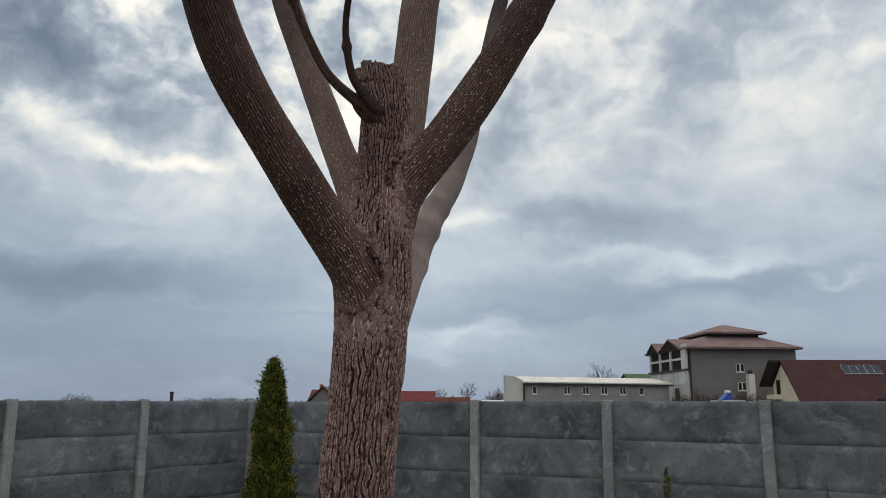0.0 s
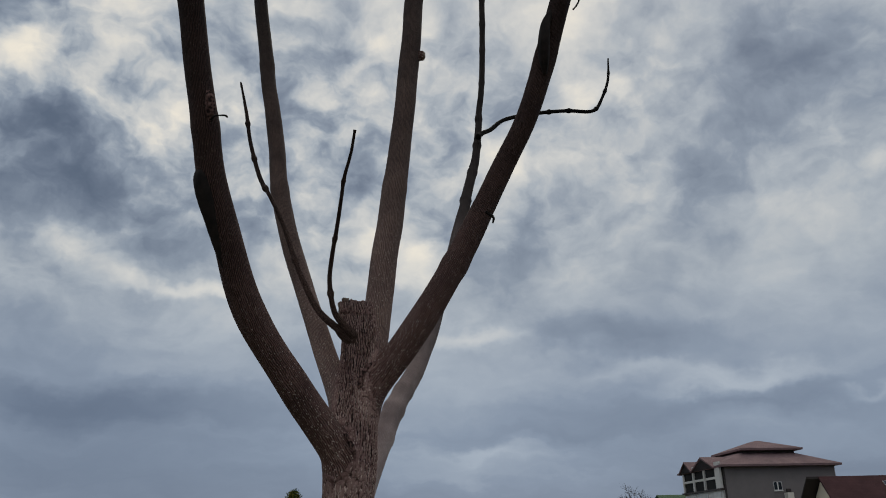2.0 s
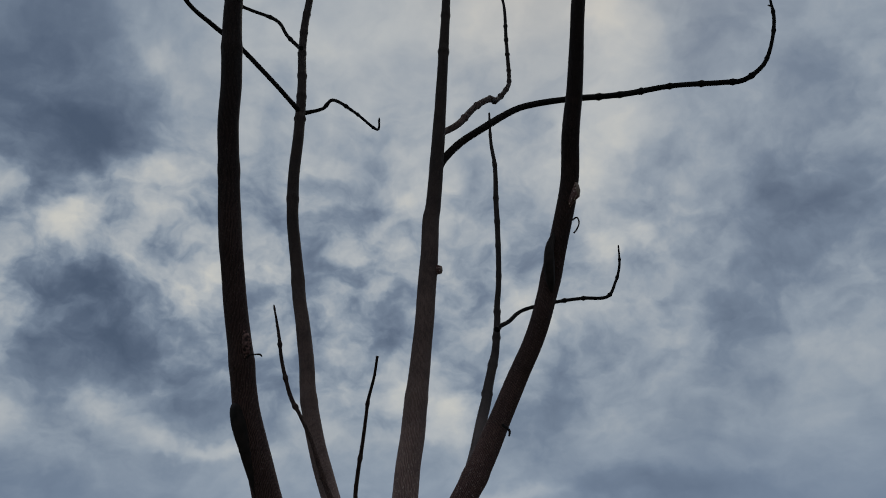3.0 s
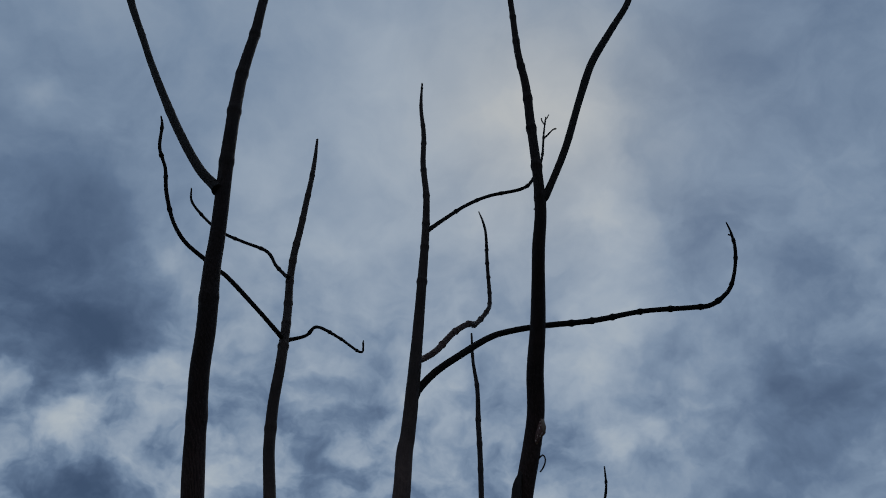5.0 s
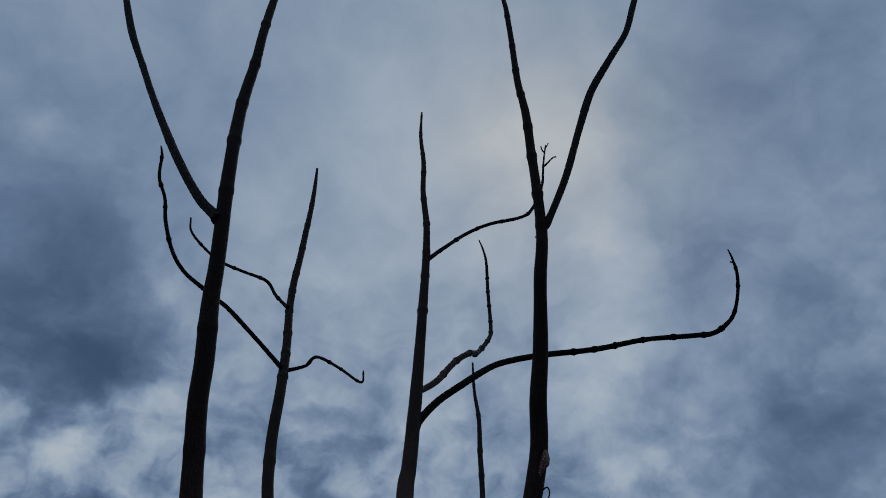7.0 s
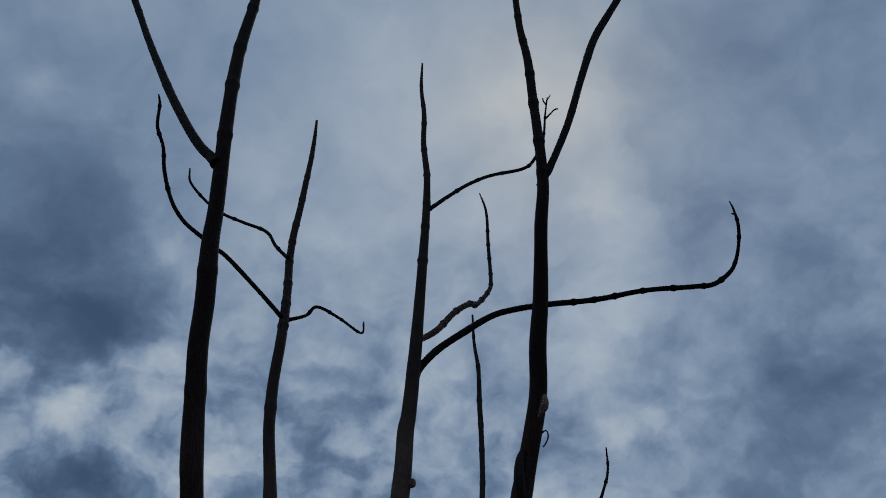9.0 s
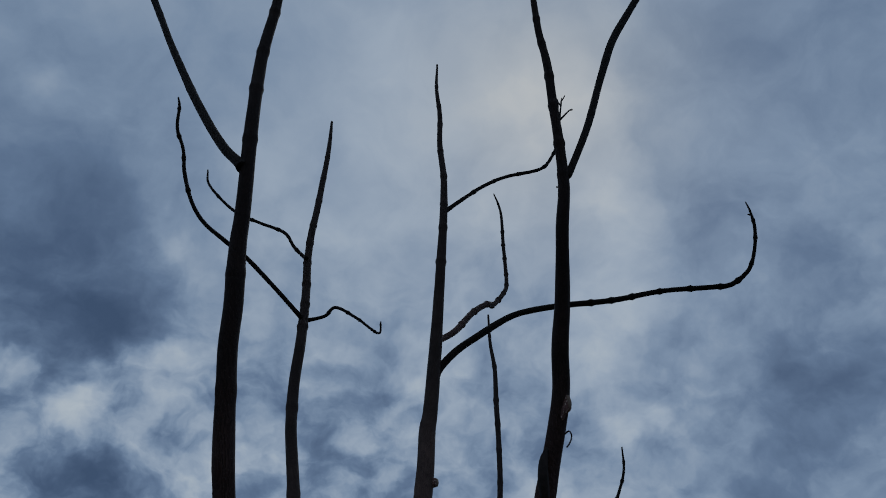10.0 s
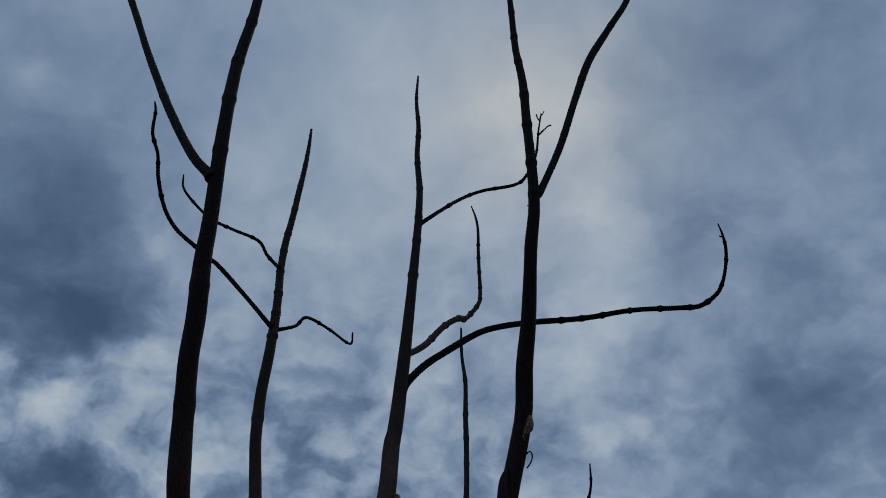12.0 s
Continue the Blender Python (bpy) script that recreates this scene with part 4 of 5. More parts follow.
def build_leader_top():
    """Rotten, callused saw cut: a lumpy rim with torn wood standing up on one side."""
    bm = bmesh.new()
    for k in range(26):
        a = 2 * math.pi * k / 26
        r = 0.0145 + 0.004 * noise.noise((k * 1.7, 0.3, 2.0))
        c = Vector((0.027 * math.cos(a), 0.027 * math.sin(a), 0.010 * noise.noise((k * 0.9, 5.0, 1.0)) - 0.006 - 0.010 * math.sin(-a)))
        made = bmesh.ops.create_icosphere(bm, subdivisions=3, radius=r * 0.72, matrix=Matrix.Translation(c))
        for v in made["verts"]:
            v.co += (v.co - c).normalized() * 0.0035 * noise.noise(v.co * 210)
    me = mesh_of(bm, "callus", BARK_TRUNK, True)
    me.attributes.new("bark", "FLOAT_VECTOR", "POINT").data.foreach_set("vector", [x for v in me.vertices for x in v.co])
    me.attributes.new("ridge", "FLOAT", "POINT").data.foreach_set("value", [max(0.0, min(1.0, 0.42 + 0.9 * noise.noise(v.co * 190))) for v in me.vertices])
    ob = new("callus", me)
    ob.parent = tree
    ob.matrix_local = pose(-0.0926 - TREE[0], 0, 2.4288)
    tagged(ob, "lumpy callus round the rotten saw cut")
    bm = bmesh.new()
    for k, (x, y, w, h) in enumerate(((-0.031, -0.012, 0.014, 0.021), (-0.024, -0.022, 0.013, 0.018), (-0.034, 0.002, 0.015, 0.019), (-0.016, -0.026, 0.012, 0.014), (-0.026, 0.014, 0.016, 0.013))):
        edge = bmesh.ops.create_grid(bm, x_segments=6, y_segments=8, size=0.5, matrix=pose(x, y, 0, 6 * math.sin(k * 2.1), 7 * math.cos(k * 1.3), -60 + 28 * k) @ Matrix.Translation((0, 0, (h - 0.03) / 2)) @ pose(0, 0, 0, 90) @ Matrix.Diagonal((w, h + 0.03, 1, 1)))
        for v in edge["verts"]:
            v.co += Vector((noise.noise(v.co * 160), noise.noise(v.co * 160 + Vector((5, 0, 0))), 1.6 * noise.noise(v.co * 210) if v.co.z > h * 0.6 else 0)) * 0.0022
    bmesh.ops.solidify(bm, geom=list(bm.faces), thickness=0.006)
    part("torn_wood", bm, CUT_WOOD, ob, "pale torn wood slivers")
    return ob


build_leader_top()


# ---- concrete fence: slabs slotted between posts, two runs that meet at a corner ----
SPAN = 1.97         # metres from post to post


def build_fence(name, start, turn, stations, label, last=True):
    """Posts at the stations, metres along the run from start; four slabs high between them."""
    fence = thing(name, (*start, 0), label, "fence", "boundary fences", turn=turn)
    post = None
    r = random.Random(5 + len(stations))
    for at in stations if last else stations[:-1]:
        if post is None:
            bm = bmesh.new()
            add_box(bm, (-0.065, -0.075, -0.3), (0.065, 0.06, 2.015), 0.010)
            post = part("post", bm, CONCRETE_POST, fence)
            ob = post
        else:
            ob = new("post", post.data)
            ob.parent = fence
        ob.matrix_local = pose(at, 0, r.uniform(-0.012, 0.012), r.uniform(-0.6, 0.6), r.uniform(-0.5, 0.5), r.uniform(-1.5, 1.5))
    kinds = {}
    for a, b in zip(stations, stations[1:]):
        gap = round(b - a, 3)
        for k in range(4):
            if (gap, k) in kinds:
                continue
            bm = bmesh.new()
            bmesh.ops.create_grid(bm, x_segments=16, y_segments=14, size=0.5, matrix=Matrix.Diagonal((gap - 0.075, 0.497, 1, 1)))
            for v in bm.verts:
                x, z = v.co.x, v.co.y
                rim = 0.020 if v.is_boundary else 0.0
                y = -0.022 + rim + 0.004 * noise.noise((x * 1.6 + k * 7, z * 2.5, 0.3 * k))
                v.co = (x, y, z + (0.006 * noise.noise((x * 1.1, k * 3.0, 2.0)) if abs(z) > 0.2 else 0))
            ext = bmesh.ops.extrude_face_region(bm, geom=list(bm.faces))
            for v in [g for g in ext["geom"] if isinstance(g, bmesh.types.BMVert)]:
                v.co.y = 0.024
            bmesh.ops.recalc_face_normals(bm, faces=bm.faces)
            me = kinds[gap, k] = mesh_of(bm, "panel", CONCRETE, True)
            me.set_sharp_from_angle(angle=radians(40))
        for row in range(4):
            ob = new("panel", kinds[gap, r.randrange(4)])
            ob.parent = fence
            ob.matrix_local = pose((a + b) / 2, r.uniform(-0.006, 0.006), 0.25 + row * 0.5 - 0.004, r.uniform(-0.4, 0.4), r.uniform(-0.35, 0.35), 0)
    return fence


CORNER = (-3.304, 13.870)
build_fence("concrete_fence", CORNER, -31.41, [0.0] + [SPAN * (k + 1.247) for k in range(7)], "grey precast concrete slab fence with slotted posts")
build_fence("concrete_fence", (-5.645 - 2 * SPAN * math.cos(radians(55.26)), 10.495 - 2 * SPAN * math.sin(radians(55.26))), 55.26, [SPAN * k for k in range(4)] + [4.085 * SPAN],
            "weathered grey concrete fence run with pale posts", False)


# ---- columnar conifers before the fence ----
def build_thuja(place, height, width, label, count, seed, lean=0.0, fine=1.0, sprig=None):
    """A narrow cone of scaly sprays; sprig: (across, up) of the tip of a stray twig."""
    th = thing("columnar_thuja", place, label, "conifer", "columnar conifers by the fence")
    r = random.Random(seed)
    stem = spline([(0, 0, -0.02, 0.025), (0.01, 0, height * 0.5, 0.016), (lean, 0, height * 0.96, 0.004)], 0.1)
    wood("trunk", tube(stem, 8), WOOD_THIN, th)
    verts, faces = [], []
    clumps = count // 34
    for c in range(clumps):
        u = (c + r.random()) / clumps
        z = 0.05 + u ** 0.9 * (height - 0.09)
        h = z / height
        prof = width / 2 * float(np.interp(h, (0, 0.16, 0.43, 0.58, 0.735, 0.885, 0.96, 1.0), (0.8, 1.0, 0.92, 0.76, 0.60, 0.38, 0.15, 0.0)))
        a = r.uniform(0, 2 * math.pi)
        prof *= 1 + 0.30 * noise.noise((math.cos(a) * 1.2 + seed, math.sin(a) * 1.2, z * 5))
        reach = prof * r.uniform(0.15, 1.0) ** 0.6
        heart = Vector((reach * math.cos(a) + lean * h, reach * math.sin(a), z))
        axis = Vector((math.cos(a) * r.uniform(0.3, 0.8), math.sin(a) * r.uniform(0.3, 0.8), 1.0)).normalized()
        size = fine * r.uniform(0.6, 1.25) * (0.55 + 0.45 * min(1.0, prof / 0.12))
        for q in range(34):
            out = (axis + Vector((r.gauss(0, 0.42), r.gauss(0, 0.42), r.gauss(0, 0.35)))).normalized()
            side = out.cross(Vector((r.uniform(-1, 1), r.uniform(-1, 1), r.uniform(-0.3, 0.3)))).normalized()
            n = out.cross(side)
            base = heart + Vector((r.gauss(0, 0.022), r.gauss(0, 0.022), r.gauss(0, 0.028))) * size
            ln, wd = r.uniform(0.018, 0.058) * size, r.uniform(0.004, 0.008) * min(1.0, fine + 0.3)
            k = len(verts)
            verts += [base - side * wd * 0.3, base + side * wd * 0.3, base + out * ln * 0.55 + side * wd + n * 0.003, base + out * ln, base + out * ln * 0.6 - side * wd + n * 0.003]
            faces += [(k, k + 1, k + 2, k + 4), (k + 4, k + 2, k + 3)]
    for q in range(70 if sprig else 0):
        u = r.random()
        base = Vector((sprig[0] * u, -0.12 * u, sprig[1] - 0.12 * (1 - u) ** 2)) + Vector((r.gauss(0, 0.006), r.gauss(0, 0.006), r.gauss(0, 0.006)))
        out = Vector((sprig[0] * 2, r.gauss(0, 0.2), r.uniform(0.1, 0.5))).normalized()
        side = out.cross(Vector((r.uniform(-1, 1), 1, r.uniform(-1, 1)))).normalized() * 0.004
        k = len(verts)
        verts += [base - side, base + side, base + out * r.uniform(0.02, 0.045)]
        faces += [(k, k + 1, k + 2)]
    me = bpy.data.meshes.new("crown")
    me.from_pydata([tuple(v) for v in verts], [], faces)
    me.materials.append(THUJA)
    ob = new("crown", me)
    ob.parent = th
    tagged(ob, "dense scaly sprays, green with golden tips")
    return th


build_thuja((-1.84, 8.75, 0), 2.46, 0.54, "narrow golden-green columnar conifer in the lawn", 54000, 3, -0.02, 1.0, (-0.19, 2.19))
build_thuja((2.60, 9.45, 0), 1.27, 0.17, "small young green columnar conifer by the fence", 3800, 8, 0.0, 0.55)
build_thuja((4.25, 9.05, 0), 1.13, 0.035, "thin young conifer shoot beside the concrete fence", 500, 12, 0.0, 0.25)


# ---- distance: houses beyond the fence ----
def window_of(parent, x, z, w, h, y=0.0, panes=2, rim=0.05, mullion=0.08):
    """A white frame round deep-set panes, with a sill."""
    win = part("window", box((x - w / 2, y - 0.03, z - h / 2), (x + w / 2, y + 0.05, z + h / 2)), FRAME_WHITE, parent)
    pw = (w - 2 * rim - mullion * (panes - 1)) / panes
    for k in range(panes):
        x0 = x - w / 2 + rim + k * (pw + mullion)
        part("pane", box((x0, y - 0.045, z - h / 2 + 0.10), (x0 + pw, y - 0.02, z + h / 2 - rim)), GLASS, win)
    part("sill", box((x - w / 2 - 0.05, y - 0.12, z - h / 2 - 0.06), (x + w / 2 + 0.05, y - 0.03, z - h / 2 + 0.01)), FRAME_WHITE, win)
    return win


def gable_roof(x0, x1, y0, y1, z, rise, over=0.4, thick=0.18):
    """Two sloped slabs over a rectangle, the ridge along x."""
    bm = bmesh.new()
    ym = (y0 + y1) / 2
    prof = [(y0 - over, z - 0.1), (ym, z + rise), (y1 + over, z - 0.1), (y1 + over, z - 0.1 + thick), (ym, z + rise + thick), (y0 - over, z - 0.1 + thick)]
    a = [bm.verts.new((x0 - over, y, h)) for y, h in prof]
    b = [bm.verts.new((x1 + over, y, h)) for y, h in prof]
    bm.faces.new((a[0], a[1], a[4], a[5]))
    bm.faces.new((a[1], a[2], a[3], a[4]))
    bm.faces.new((b[5], b[4], b[1], b[0]))
    bm.faces.new((b[4], b[3], b[2], b[1]))
    for i in range(6):
        j = (i + 1) % 6
        bm.faces.new((a[j], a[i], b[i], b[j]))
    bmesh.ops.recalc_face_normals(bm, faces=bm.faces)
    return bm


def hip_roof(x0, x1, y0, y1, z0, z1, inset, thick=0.22):
    """A hipped slab roof that ends in a flat rectangle."""
    bm = bmesh.new()
    i = inset
    base = [(x0, y0), (x1, y0), (x1, y1), (x0, y1)]
    tip = [(x0 + i, y0 + i), (x1 - i, y0 + i), (x1 - i, y1 - i), (x0 + i, y1 - i)]
    lo = [bm.verts.new((x, y, z0)) for x, y in base]
    mid = [bm.verts.new((x, y, z0 + thick)) for x, y in base]
    up = [bm.verts.new((x, y, z1)) for x, y in tip]
    bm.faces.new(lo[::-1])
    bm.faces.new(up)
    for k in range(4):
        j = (k + 1) % 4
        bm.faces.new((lo[k], lo[j], mid[j], mid[k]))
        bm.faces.new((mid[k], mid[j], up[j], up[k]))
    bmesh.ops.recalc_face_normals(bm, faces=bm.faces)
    return bm


def build_big_house():
    """Three storeys, grey render, low brown-red roof with a second roof stepped on top."""
    h = thing("three_storey_house", (28.05, 90.0, 0), "large grey three-storey house with stepped brown-red roof", "house", turn=5)
    L, D = 12.6, 12.4
    part("wall", box((0, 0, 0), (L, D, 8.3)), WALL_GREY, h)
    # pale end wall with its glazed storey and open loggia under the roof
    part("end_wall", box((-0.25, 0.1, 0), (0, D - 0.2, 6.0)), WALL_WHITE, h, "whitish end wall")
    for k in range(3):
        part("panel", box((-0.32, 0.7 + k * 3.9, 4.25), (-0.24, 3.9 + k * 3.9, 5.75)), ROOF_WHITE, h)
        # solid near-black block, standing for the shade inside the open loggia
        part("opening", box((-0.30, 1.6 + k * 3.5, 6.1), (-0.02, 4.6 + k * 3.5, 8.5)), DARK, h)
        part("rail", box((-0.42, 1.4 + k * 3.5, 7.1), (-0.26, 4.8 + k * 3.5, 7.35)), WALL_WHITE, h)
    for y in (0.1, 4.7, 8.2, 11.6):
        part("post", box((-0.45, y, 6.0), (-0.2, y + (1.4 if y < 1 else 0.4), 8.9)), WALL_WHITE, h)
    part("ledge", box((-0.55, -0.1, 5.85), (0.0, D, 6.05)), TRIM_DARK, h)
    part("downpipe", box((-0.12, -0.15, 0), (0.05, 0.0, 8.3)), TRIM_DARK, h)
    for y in (3.0, 9.0):
        part("door", box((-0.33, y, 2.0), (-0.24, y + 1.1, 3.9)), TRIM_DARK, h)
    part("roof", hip_roof(-0.5, L + 0.4, -1.0, D + 1.2, 8.25, 9.95, 3.6), ROOF_RED, h, "brown-red tiled roof skirt")
    part("roof", gable_roof(-0.55, 2.5, 1.2, 8.0, 8.3, 1.25, 0.2), ROOF_RED, h)
    part("roof", gable_roof(-0.55, 2.5, 8.2, 12.2, 8.3, 1.15, 0.2), ROOF_RED, h)
    for y0, y1 in ((1.3, 7.9), (8.3, 12.1)):
        bm = bmesh.new()
        pts = [bm.verts.new((-0.62, y, z)) for y, z in ((y0, 8.3), ((y0 + y1) / 2, 9.5), (y1, 8.3))]
        bm.faces.new(pts)
        bmesh.ops.solidify(bm, geom=list(bm.faces), thickness=0.1)
        part("gable_end", bm, TRIM_DARK, h)
    part("upper_wall", box((3.6, 2.6, 9.4), (9.6, 9.6, 10.3)), TRIM_DARK, h)
    part("roof", hip_roof(3.0, 10.3, 1.8, 10.6, 10.2, 11.55, 3.4), ROOF_RED, h, "low hipped upper roof")
    for x, z in ((5.85, 6.15), (5.95, 4.05)):
        window_of(h, x, z, 0.95, 0.95, mullion=0.16)
    ch = part("chimney", box((6.42, -0.85, 0), (7.10, -0.05, 5.45)), WALL_CHALK, h, "whitish outside chimney")
    part("cap", box((6.58, -0.65, 5.45), (6.95, -0.25, 5.85)), TRIM_DARK, ch)
    return h


build_big_house()


def build_low_building():
    h = thing("long_low_building", (8.55, 85.0, 0), "long single-storey grey building with pale sheet roof", "building", turn=21.5)
    L = 18.8
    part("wall", box((0, 0, 0), (L, 3.2, 4.2)), WALL_TAN, h)
    part("end_wall", prism([(-2.1, 0), (0.0, 0), (0.0, 4.55), (-1.0, 4.95), (-2.1, 5.05)], 0.4), WALL_WHITE, h, "pale plain end wall")
    bm = bmesh.new()
    a = [bm.verts.new((x, y, z)) for x, y, z in ((-0.1, -0.35, 4.25), (L + 0.4, -0.35, 4.25), (L + 0.4, 3.5, 4.93), (-0.02, 3.5, 4.93))]
    b = [bm.verts.new(v.co + Vector((0, 0, 0.16))) for v in a]
    bm.faces.new(a[::-1])
    bm.faces.new(b)
    for k in range(4):
        bm.faces.new((a[k], a[(k + 1) % 4], b[(k + 1) % 4], b[k]))
    part("roof", bm, ROOF_WHITE, h, "pale sheet-metal roof")
    part("gutter", box((-0.1, -0.42, 4.12), (L + 0.4, -0.3, 4.28)), TRIM_DARK, h)
    part("downpipe", box((0.02, -0.16, 0), (0.16, -0.02, 4.2)), TRIM_DARK, h)
    for x, n in ((1.75, 1), (5.75, 2), (8.1, 2), (10.5, 2), (12.9, 2), (15.4, 1)):
        window_of(h, x - 0.4, 3.52, 0.5 if n == 1 else 0.78, 0.86, panes=n, mullion=0.1)
    for x in (7.2, 11.9):
        part("vent", box((x, -0.06, 2.05), (x + 0.3, 0.02, 2.4)), DARK, h)
    return h


build_low_building()


def build_brown_house():
    """A broad dark roof seen from its long side, with a cream gable end and a row of solar panels."""
    h = thing("brown_roof_house", (35.85, 80.0, 0), "cream house under a broad dark brown roof", "house")
    ridge_y, ridge_z, far_y, far_z = 4.2, 6.5, 7.1, 4.15
    gable = [(0.3, 0.0), (0.3, 2.4), (ridge_y, ridge_z - 0.35), (far_y - 0.6, far_z), (far_y - 0.6, 0.0)]
    bm = bmesh.new()
    a = [bm.verts.new((0.0, y, z)) for y, z in gable]
    b = [bm.verts.new((14.5, y, z)) for y, z in gable]
    bm.faces.new(a)
    bm.faces.new(b[::-1])
    for k in range(5):
        bm.faces.new((a[(k + 1) % 5], a[k], b[k], b[(k + 1) % 5]))
    bmesh.ops.recalc_face_normals(bm, faces=bm.faces)
    part("wall", bm, WALL_CREAM, h, "cream rendered walls")

    def slope(y0, z0, y1, z1, x0, x1, material, thick=0.22):
        bm = bmesh.new()
        lo = [bm.verts.new(v) for v in ((x0, y0, z0), (x1, y0, z0), (x1, y1, z1), (x0, y1, z1))]
        hi = [bm.verts.new(v.co + Vector((0, 0, thick))) for v in lo]
        bm.faces.new(lo[::-1])
        bm.faces.new(hi)
        for k in range(4):
            bm.faces.new((lo[k], lo[(k + 1) % 4], hi[(k + 1) % 4], hi[k]))
        bmesh.ops.recalc_face_normals(bm, faces=bm.faces)
        return part("roof", bm, material, h)

    slope(-0.6, 1.6, ridge_y, ridge_z, -0.1, 15.0, ROOF_DARK)
    slope(far_y, far_z - 0.2, ridge_y, ridge_z, -1.3, 15.0, TRIM_DARK)
    part("balcony", box((-0.8, 4.5, 2.6), (0.0, 6.5, 3.1)), WALL_CREAM, h)
    part("opening", box((-0.06, 4.7, 3.1), (0.02, 5.6, 4.6)), DARK, h)
    tilt = math.degrees(math.atan2(ridge_z - 1.6, ridge_y + 0.6))
    for k in range(5):
        m = pose(6.0 + k * 0.80, 3.15, 5.65, tilt, 0, 0)
        sp = part("solar_panel", add_box(bmesh.new(), (0, -0.62, 0), (0.74, 0.62, 0.07), 0, m), SOLAR, h)
        part("panel_frame", add_box(bmesh.new(), (-0.02, -0.65, -0.02), (0.76, 0.65, 0.05), 0, m), FRAME_WHITE, sp)
    part("skylight", add_box(bmesh.new(), (-1.2, -0.15, 0), (1.2, 0.15, 0.3), 0, pose(8.8, -0.1, 2.35, tilt, 0, 0)), DARK, h)
    part("side_wall", box((9.9, -0.9, 0), (15.0, -0.3, 3.2)), WALL_CREAM, h)
    return h


build_brown_house()


def small_house(place, turn, w, d, eave, rise, wall, roof, label, chimneys=()):
    h = thing("house", place, label, "house", turn=turn)
    bm = bmesh.new()
    prof = [(0, 0), (0, eave), (d / 2, eave + rise), (d, eave), (d, 0)]
    a = [bm.verts.new((0, y, z)) for y, z in prof]
    b = [bm.verts.new((w, y, z)) for y, z in prof]
    bm.faces.new(a)
    bm.faces.new(b[::-1])
    for k in range(5):
        bm.faces.new((a[(k + 1) % 5], a[k], b[k], b[(k + 1) % 5]))
    bmesh.ops.recalc_face_normals(bm, faces=bm.faces)
    part("wall", bm, wall, h)
    part("roof", gable_roof(0, w, 0, d, eave, rise + 0.05, 0.3), roof, h)
    for x, z in chimneys:
        part("chimney", box((x - 0.2, d / 2 - 0.2, eave), (x + 0.2, d / 2 + 0.2, z)), BRICK_RED, h)
    return h


small_house((-16.6, 100, 0), 0, 5.0, 6.5, 2.3, 1.35, WALL_TAN, ROOF_BRIGHT, "low house with red tiled roof and two chimneys", ((0.9, 4.55), (3.5, 4.5)))
small_house((-13.2, 98.2, 0), 90, 4.0, 3.0, 2.5, 1.5, WALL_GREY, TRIM_DARK, "grey gabled annex before a far house")
small_house((-6.2, 110, 0), 0, 4.9, 6.0, 2.4, 1.25, WALL_TAN, ROOF_BRIGHT, "far house with bright red roof")
small_house((26.9, 112, 0), 10, 5.0, 6.0, 4.6, 1.6, WALL_WHITE, ROOF_GREEN, "far house with a green roof")
tagged(new("brick_wall", mesh_of(box((-1.2, 104, 0), (3.6, 104.3, 2.95)), "brick_wall", BRICK_RED)), "low red brick wall between far gardens", "wall")


def build_greenhouse():
    g = thing("low_white_shed", (3.4, 88.5, 0), "long low shed with a white roof", "shed", turn=5)
    part("wall", box((0, 0, 0), (4.4, 2.5, 2.0)), WALL_WHITE, g)
    part("roof", gable_roof(0, 4.4, 0, 2.5, 2.05, 0.25, 0.15), ROOF_WHITE, g)


build_greenhouse()


def build_heater():
    """A roof tank on a sloping blue rack above a white awning."""
    s = thing("solar_water_heater", (26.75, 75.0, 2.35), "blue tilted solar water heater with white tank", "water heater", turn=10)
    part("rack", prism([(-0.75, 0), (0.45, 0), (0.36, 0.72), (0.12, 0.76)], 0.8), BLUE_PLASTIC, s)
    tank = bmesh.new()
    bmesh.ops.create_cone(tank, cap_ends=True, segments=16, radius1=0.15, radius2=0.15, depth=0.5, matrix=pose(0.2, 0.4, 0.84, 0, 90, 0))
    part("tank", tank, FRAME_WHITE, s, "white tank")
    a = thing("awning", (27.0, 74.2, 0), "white sheet awning on posts", "awning", turn=10)
    part("sheet", box((-0.75, 0, 2.25), (1.15, 3.0, 2.42)), FRAME_WHITE, a)
    for x in (-0.6, 1.0):
        part("post", box((x - 0.05, 0.1, 0), (x + 0.05, 0.2, 2.25)), TRIM_DARK, a)
        part("post", box((x - 0.05, 2.8, 0), (x + 0.05, 2.9, 2.25)), TRIM_DARK, a)


build_heater()


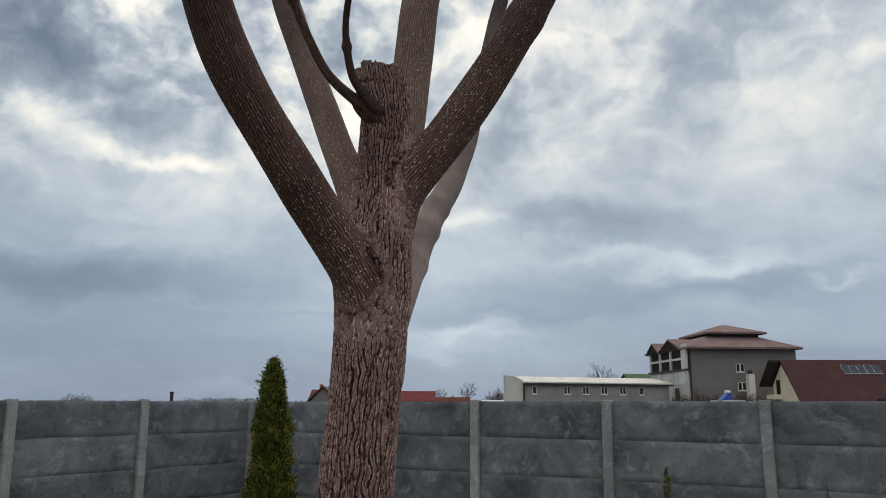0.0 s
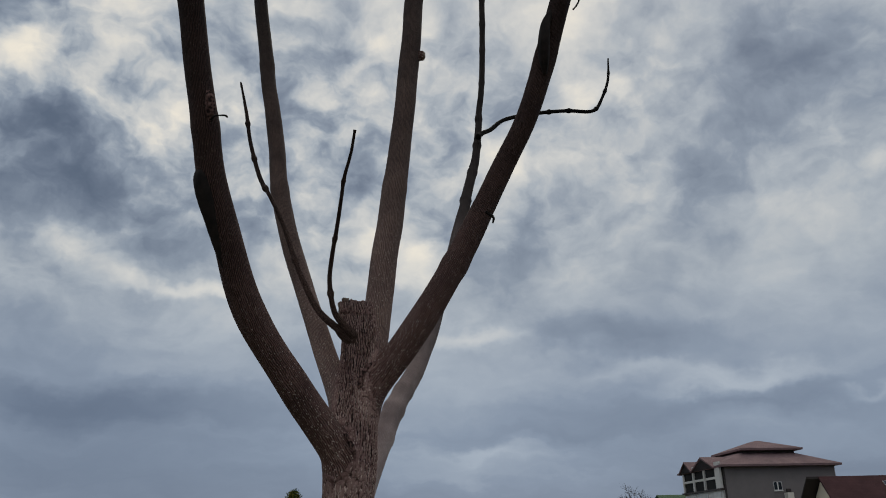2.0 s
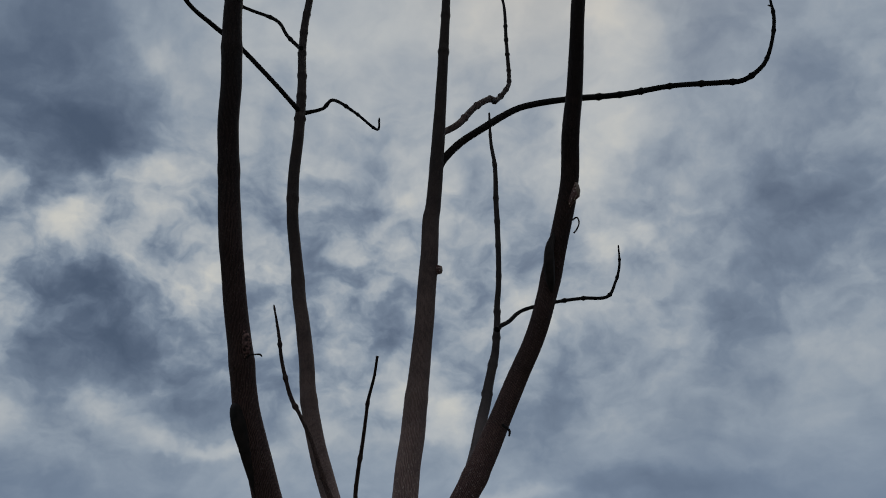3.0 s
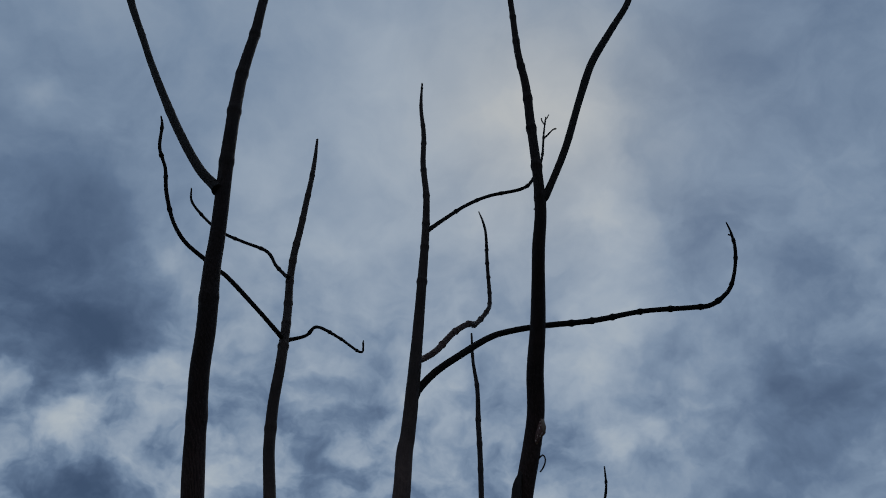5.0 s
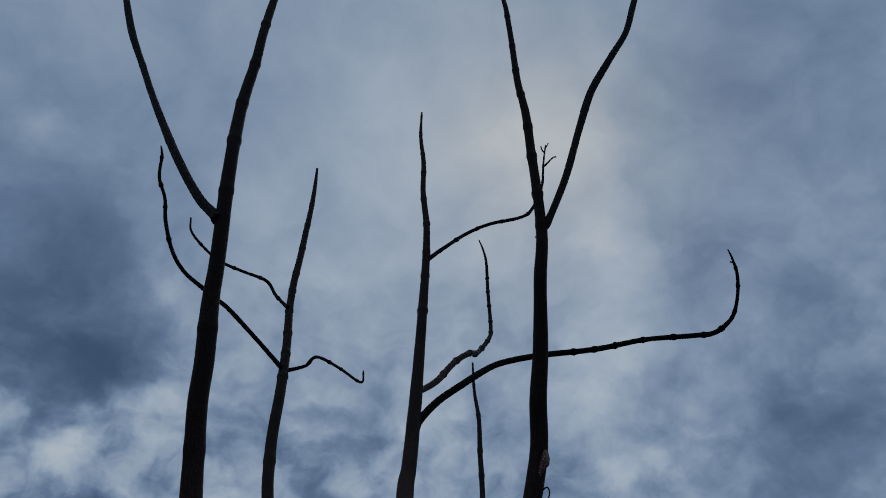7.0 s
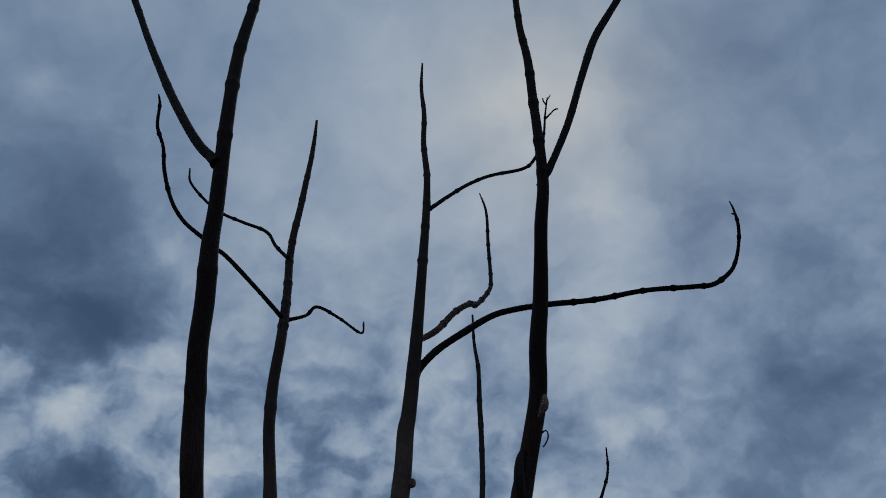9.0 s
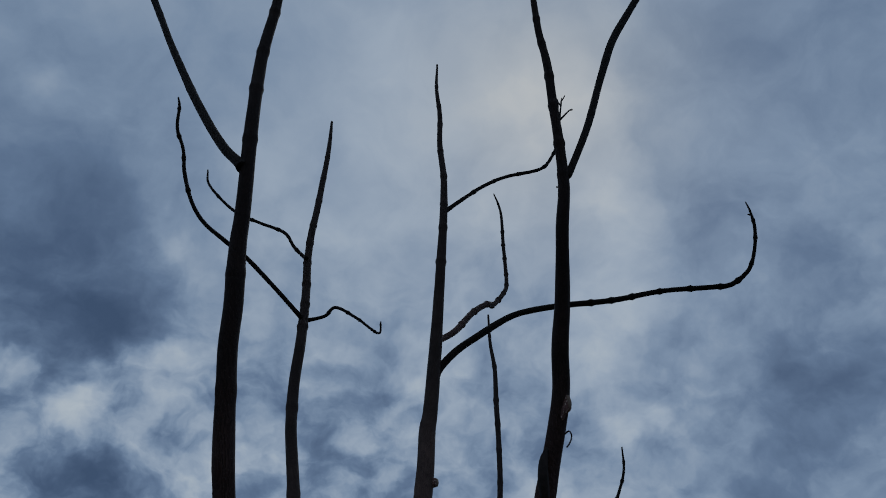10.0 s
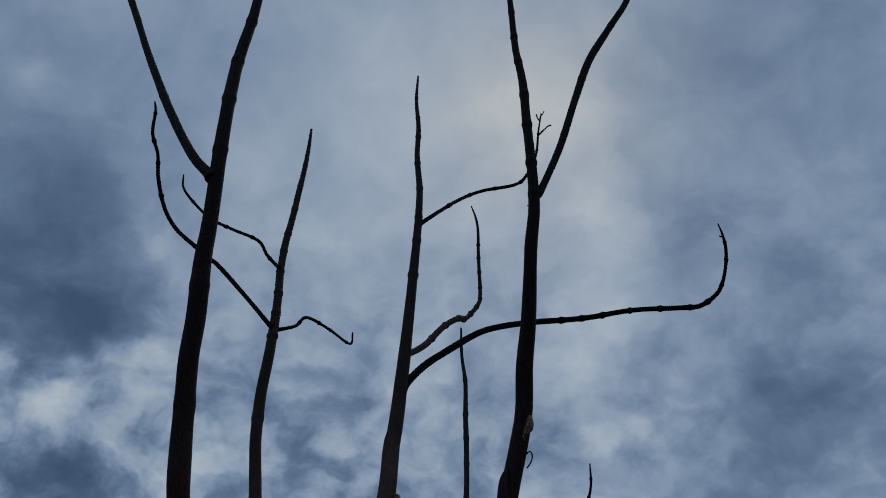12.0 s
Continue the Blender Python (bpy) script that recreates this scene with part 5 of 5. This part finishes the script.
def bare_tree(place, height, spread, label, seed, name="bare_tree", stems=1, depth=5):
    """A leafless tree: forked tapering wood down to fine twigs."""
    t = thing(name, place, label, "tree" if name == "bare_tree" else "shrub", "bare trees beyond the fence")
    r = random.Random(seed)
    thick, thin = ([], []), ([], [])

    def stick(store, a, b, ra, rb, sides):
        verts, faces = store
        d = (b - a).normalized()
        s = d.cross(Vector((0.3, 0.9, 0.1))).normalized()
        o = d.cross(s)
        k = len(verts)
        for p, rad in ((a, ra), (b, rb)):
            for i in range(sides):
                g = 2 * math.pi * i / sides
                verts.append(tuple(p + (s * math.cos(g) + o * math.sin(g)) * rad))
        for i in range(sides):
            j = (i + 1) % sides
            faces.append((k + i, k + j, k + sides + j, k + sides + i))

    def grow(a, d, length, rad, level):
        b = a + d * length
        stick(thick if level < 2 else thin, a, b, rad, rad * 0.72, 6 if level < 2 else 3)
        if level >= depth:
            return
        for i in range(r.choice((2, 3, 3))):
            v = Vector((r.gauss(0, 1), r.gauss(0, 1), r.gauss(0.2, 0.6))) * spread
            nd = (d + v).normalized()
            nd.z = max(nd.z, 0.05)
            grow(a.lerp(b, r.uniform(0.6, 1.0)), nd.normalized(), length * r.uniform(0.62, 0.85), rad * 0.62, level + 1)

    unit = height / sum(0.74 ** k for k in range(depth + 1))
    for s in range(stems):
        lean = Vector((r.gauss(0, 0.25), r.gauss(0, 0.25), 1)) if stems > 1 else Vector((0, 0, 1))
        grow(Vector((r.gauss(0, 0.2) * (stems > 1), r.gauss(0, 0.2) * (stems > 1), -0.1)), lean.normalized(), unit, height * (0.022 if stems == 1 else 0.016), 0)
    for part_name, (verts, faces), mat in (("trunk", thick, WOOD_THIN), ("crown", thin, FAR_TWIGS)):
        me = bpy.data.meshes.new(part_name)
        me.from_pydata(verts, [], faces)
        me.materials.append(mat)
        new(part_name, me).parent = t
    return t


bare_tree((25.6, 128, 0), 9.2, 0.42, "far bare tree with a wide twiggy crown", 4, depth=6)
bare_tree((2.6, 108, 0), 6.2, 0.40, "far bare tree with a thin twiggy crown", 9, depth=6)
bare_tree((-0.6, 112, 0), 4.9, 0.40, "small bare tree behind far gardens", 15)
bare_tree((6.6, 108, 0), 4.8, 0.50, "dense bare shrub beside the pale wall", 21, "bare_shrub", 5)
bare_tree((8.0, 109, 0), 5.2, 0.45, "tall bare shrub beside the pale wall", 22, "bare_shrub", 4)
bare_tree((-49.5, 108, 0), 3.7, 0.5, "lone round bare shrub on the plain", 31, "bare_shrub", 5)
for i in range(9):
    x = 23.0 + i * 1.25
    bare_tree((x, 82.0 + (i % 3), 0), 3.2 + 0.35 * (i % 4), 0.55, "brown leafless garden shrub before the houses", 40 + i, "bare_shrub", 6, 5)


def build_hedge():
    """The far line of woods and hedges on the plain, too far to count."""
    r = random.Random(77)
    verts, faces = [], []
    copses = [(-86.4, 1.3, 1.3), (-59.5, 0.9, 0.7), (-55.0, 1.3, 0.9), (-50.5, 2.2, 0.7), (-45.5, 2.0, 0.6), (-41.0, 1.5, 0.8)]
    for i in range(26000):
        x = r.uniform(-150, 30) if i % 2 else r.uniform(-90, -38)
        high = 2.75 + 0.45 * noise.noise((x * 0.11, 3.0, 0)) + 0.3 * noise.noise((x * 0.7, 8.0, 0))
        high += sum(h * math.exp(-((x - c) / w) ** 2) for c, w, h in copses)
        y = 190 + r.uniform(-6, 6)
        z = high * r.uniform(0.3, 1.0)
        s = r.uniform(0.07, 0.19)
        k = len(verts)
        for j in range(3):
            a = r.uniform(0, 6.3)
            verts.append((x + s * math.cos(a), y + r.uniform(-0.3, 0.3), z + s * math.sin(a)))
        faces.append((k, k + 1, k + 2))
    me = bpy.data.meshes.new("far_hedge")
    me.from_pydata(verts, [], faces)
    me.materials.append(FAR_TWIGS)
    tagged(new("far_hedge", me), "far line of brown hedges and woods", "hedge", kind="stuff")


build_hedge()


def build_stack():
    p = thing("dark_chimney_pipe", (-30.5, 90, 0), "dark upright flue pipe on the plain", "pipe")
    bm = bmesh.new()
    bmesh.ops.create_cone(bm, cap_ends=True, segments=14, radius1=0.19, radius2=0.19, depth=3.35, matrix=Matrix.Translation((0, 0, 1.675)))
    part("pipe", bm, TRIM_DARK, p)
    rim = bmesh.new()
    bmesh.ops.create_cone(rim, cap_ends=True, segments=14, radius1=0.23, radius2=0.23, depth=0.12, matrix=Matrix.Translation((0, 0, 3.30)))
    part("rim", rim, TRIM_DARK, p)


build_stack()
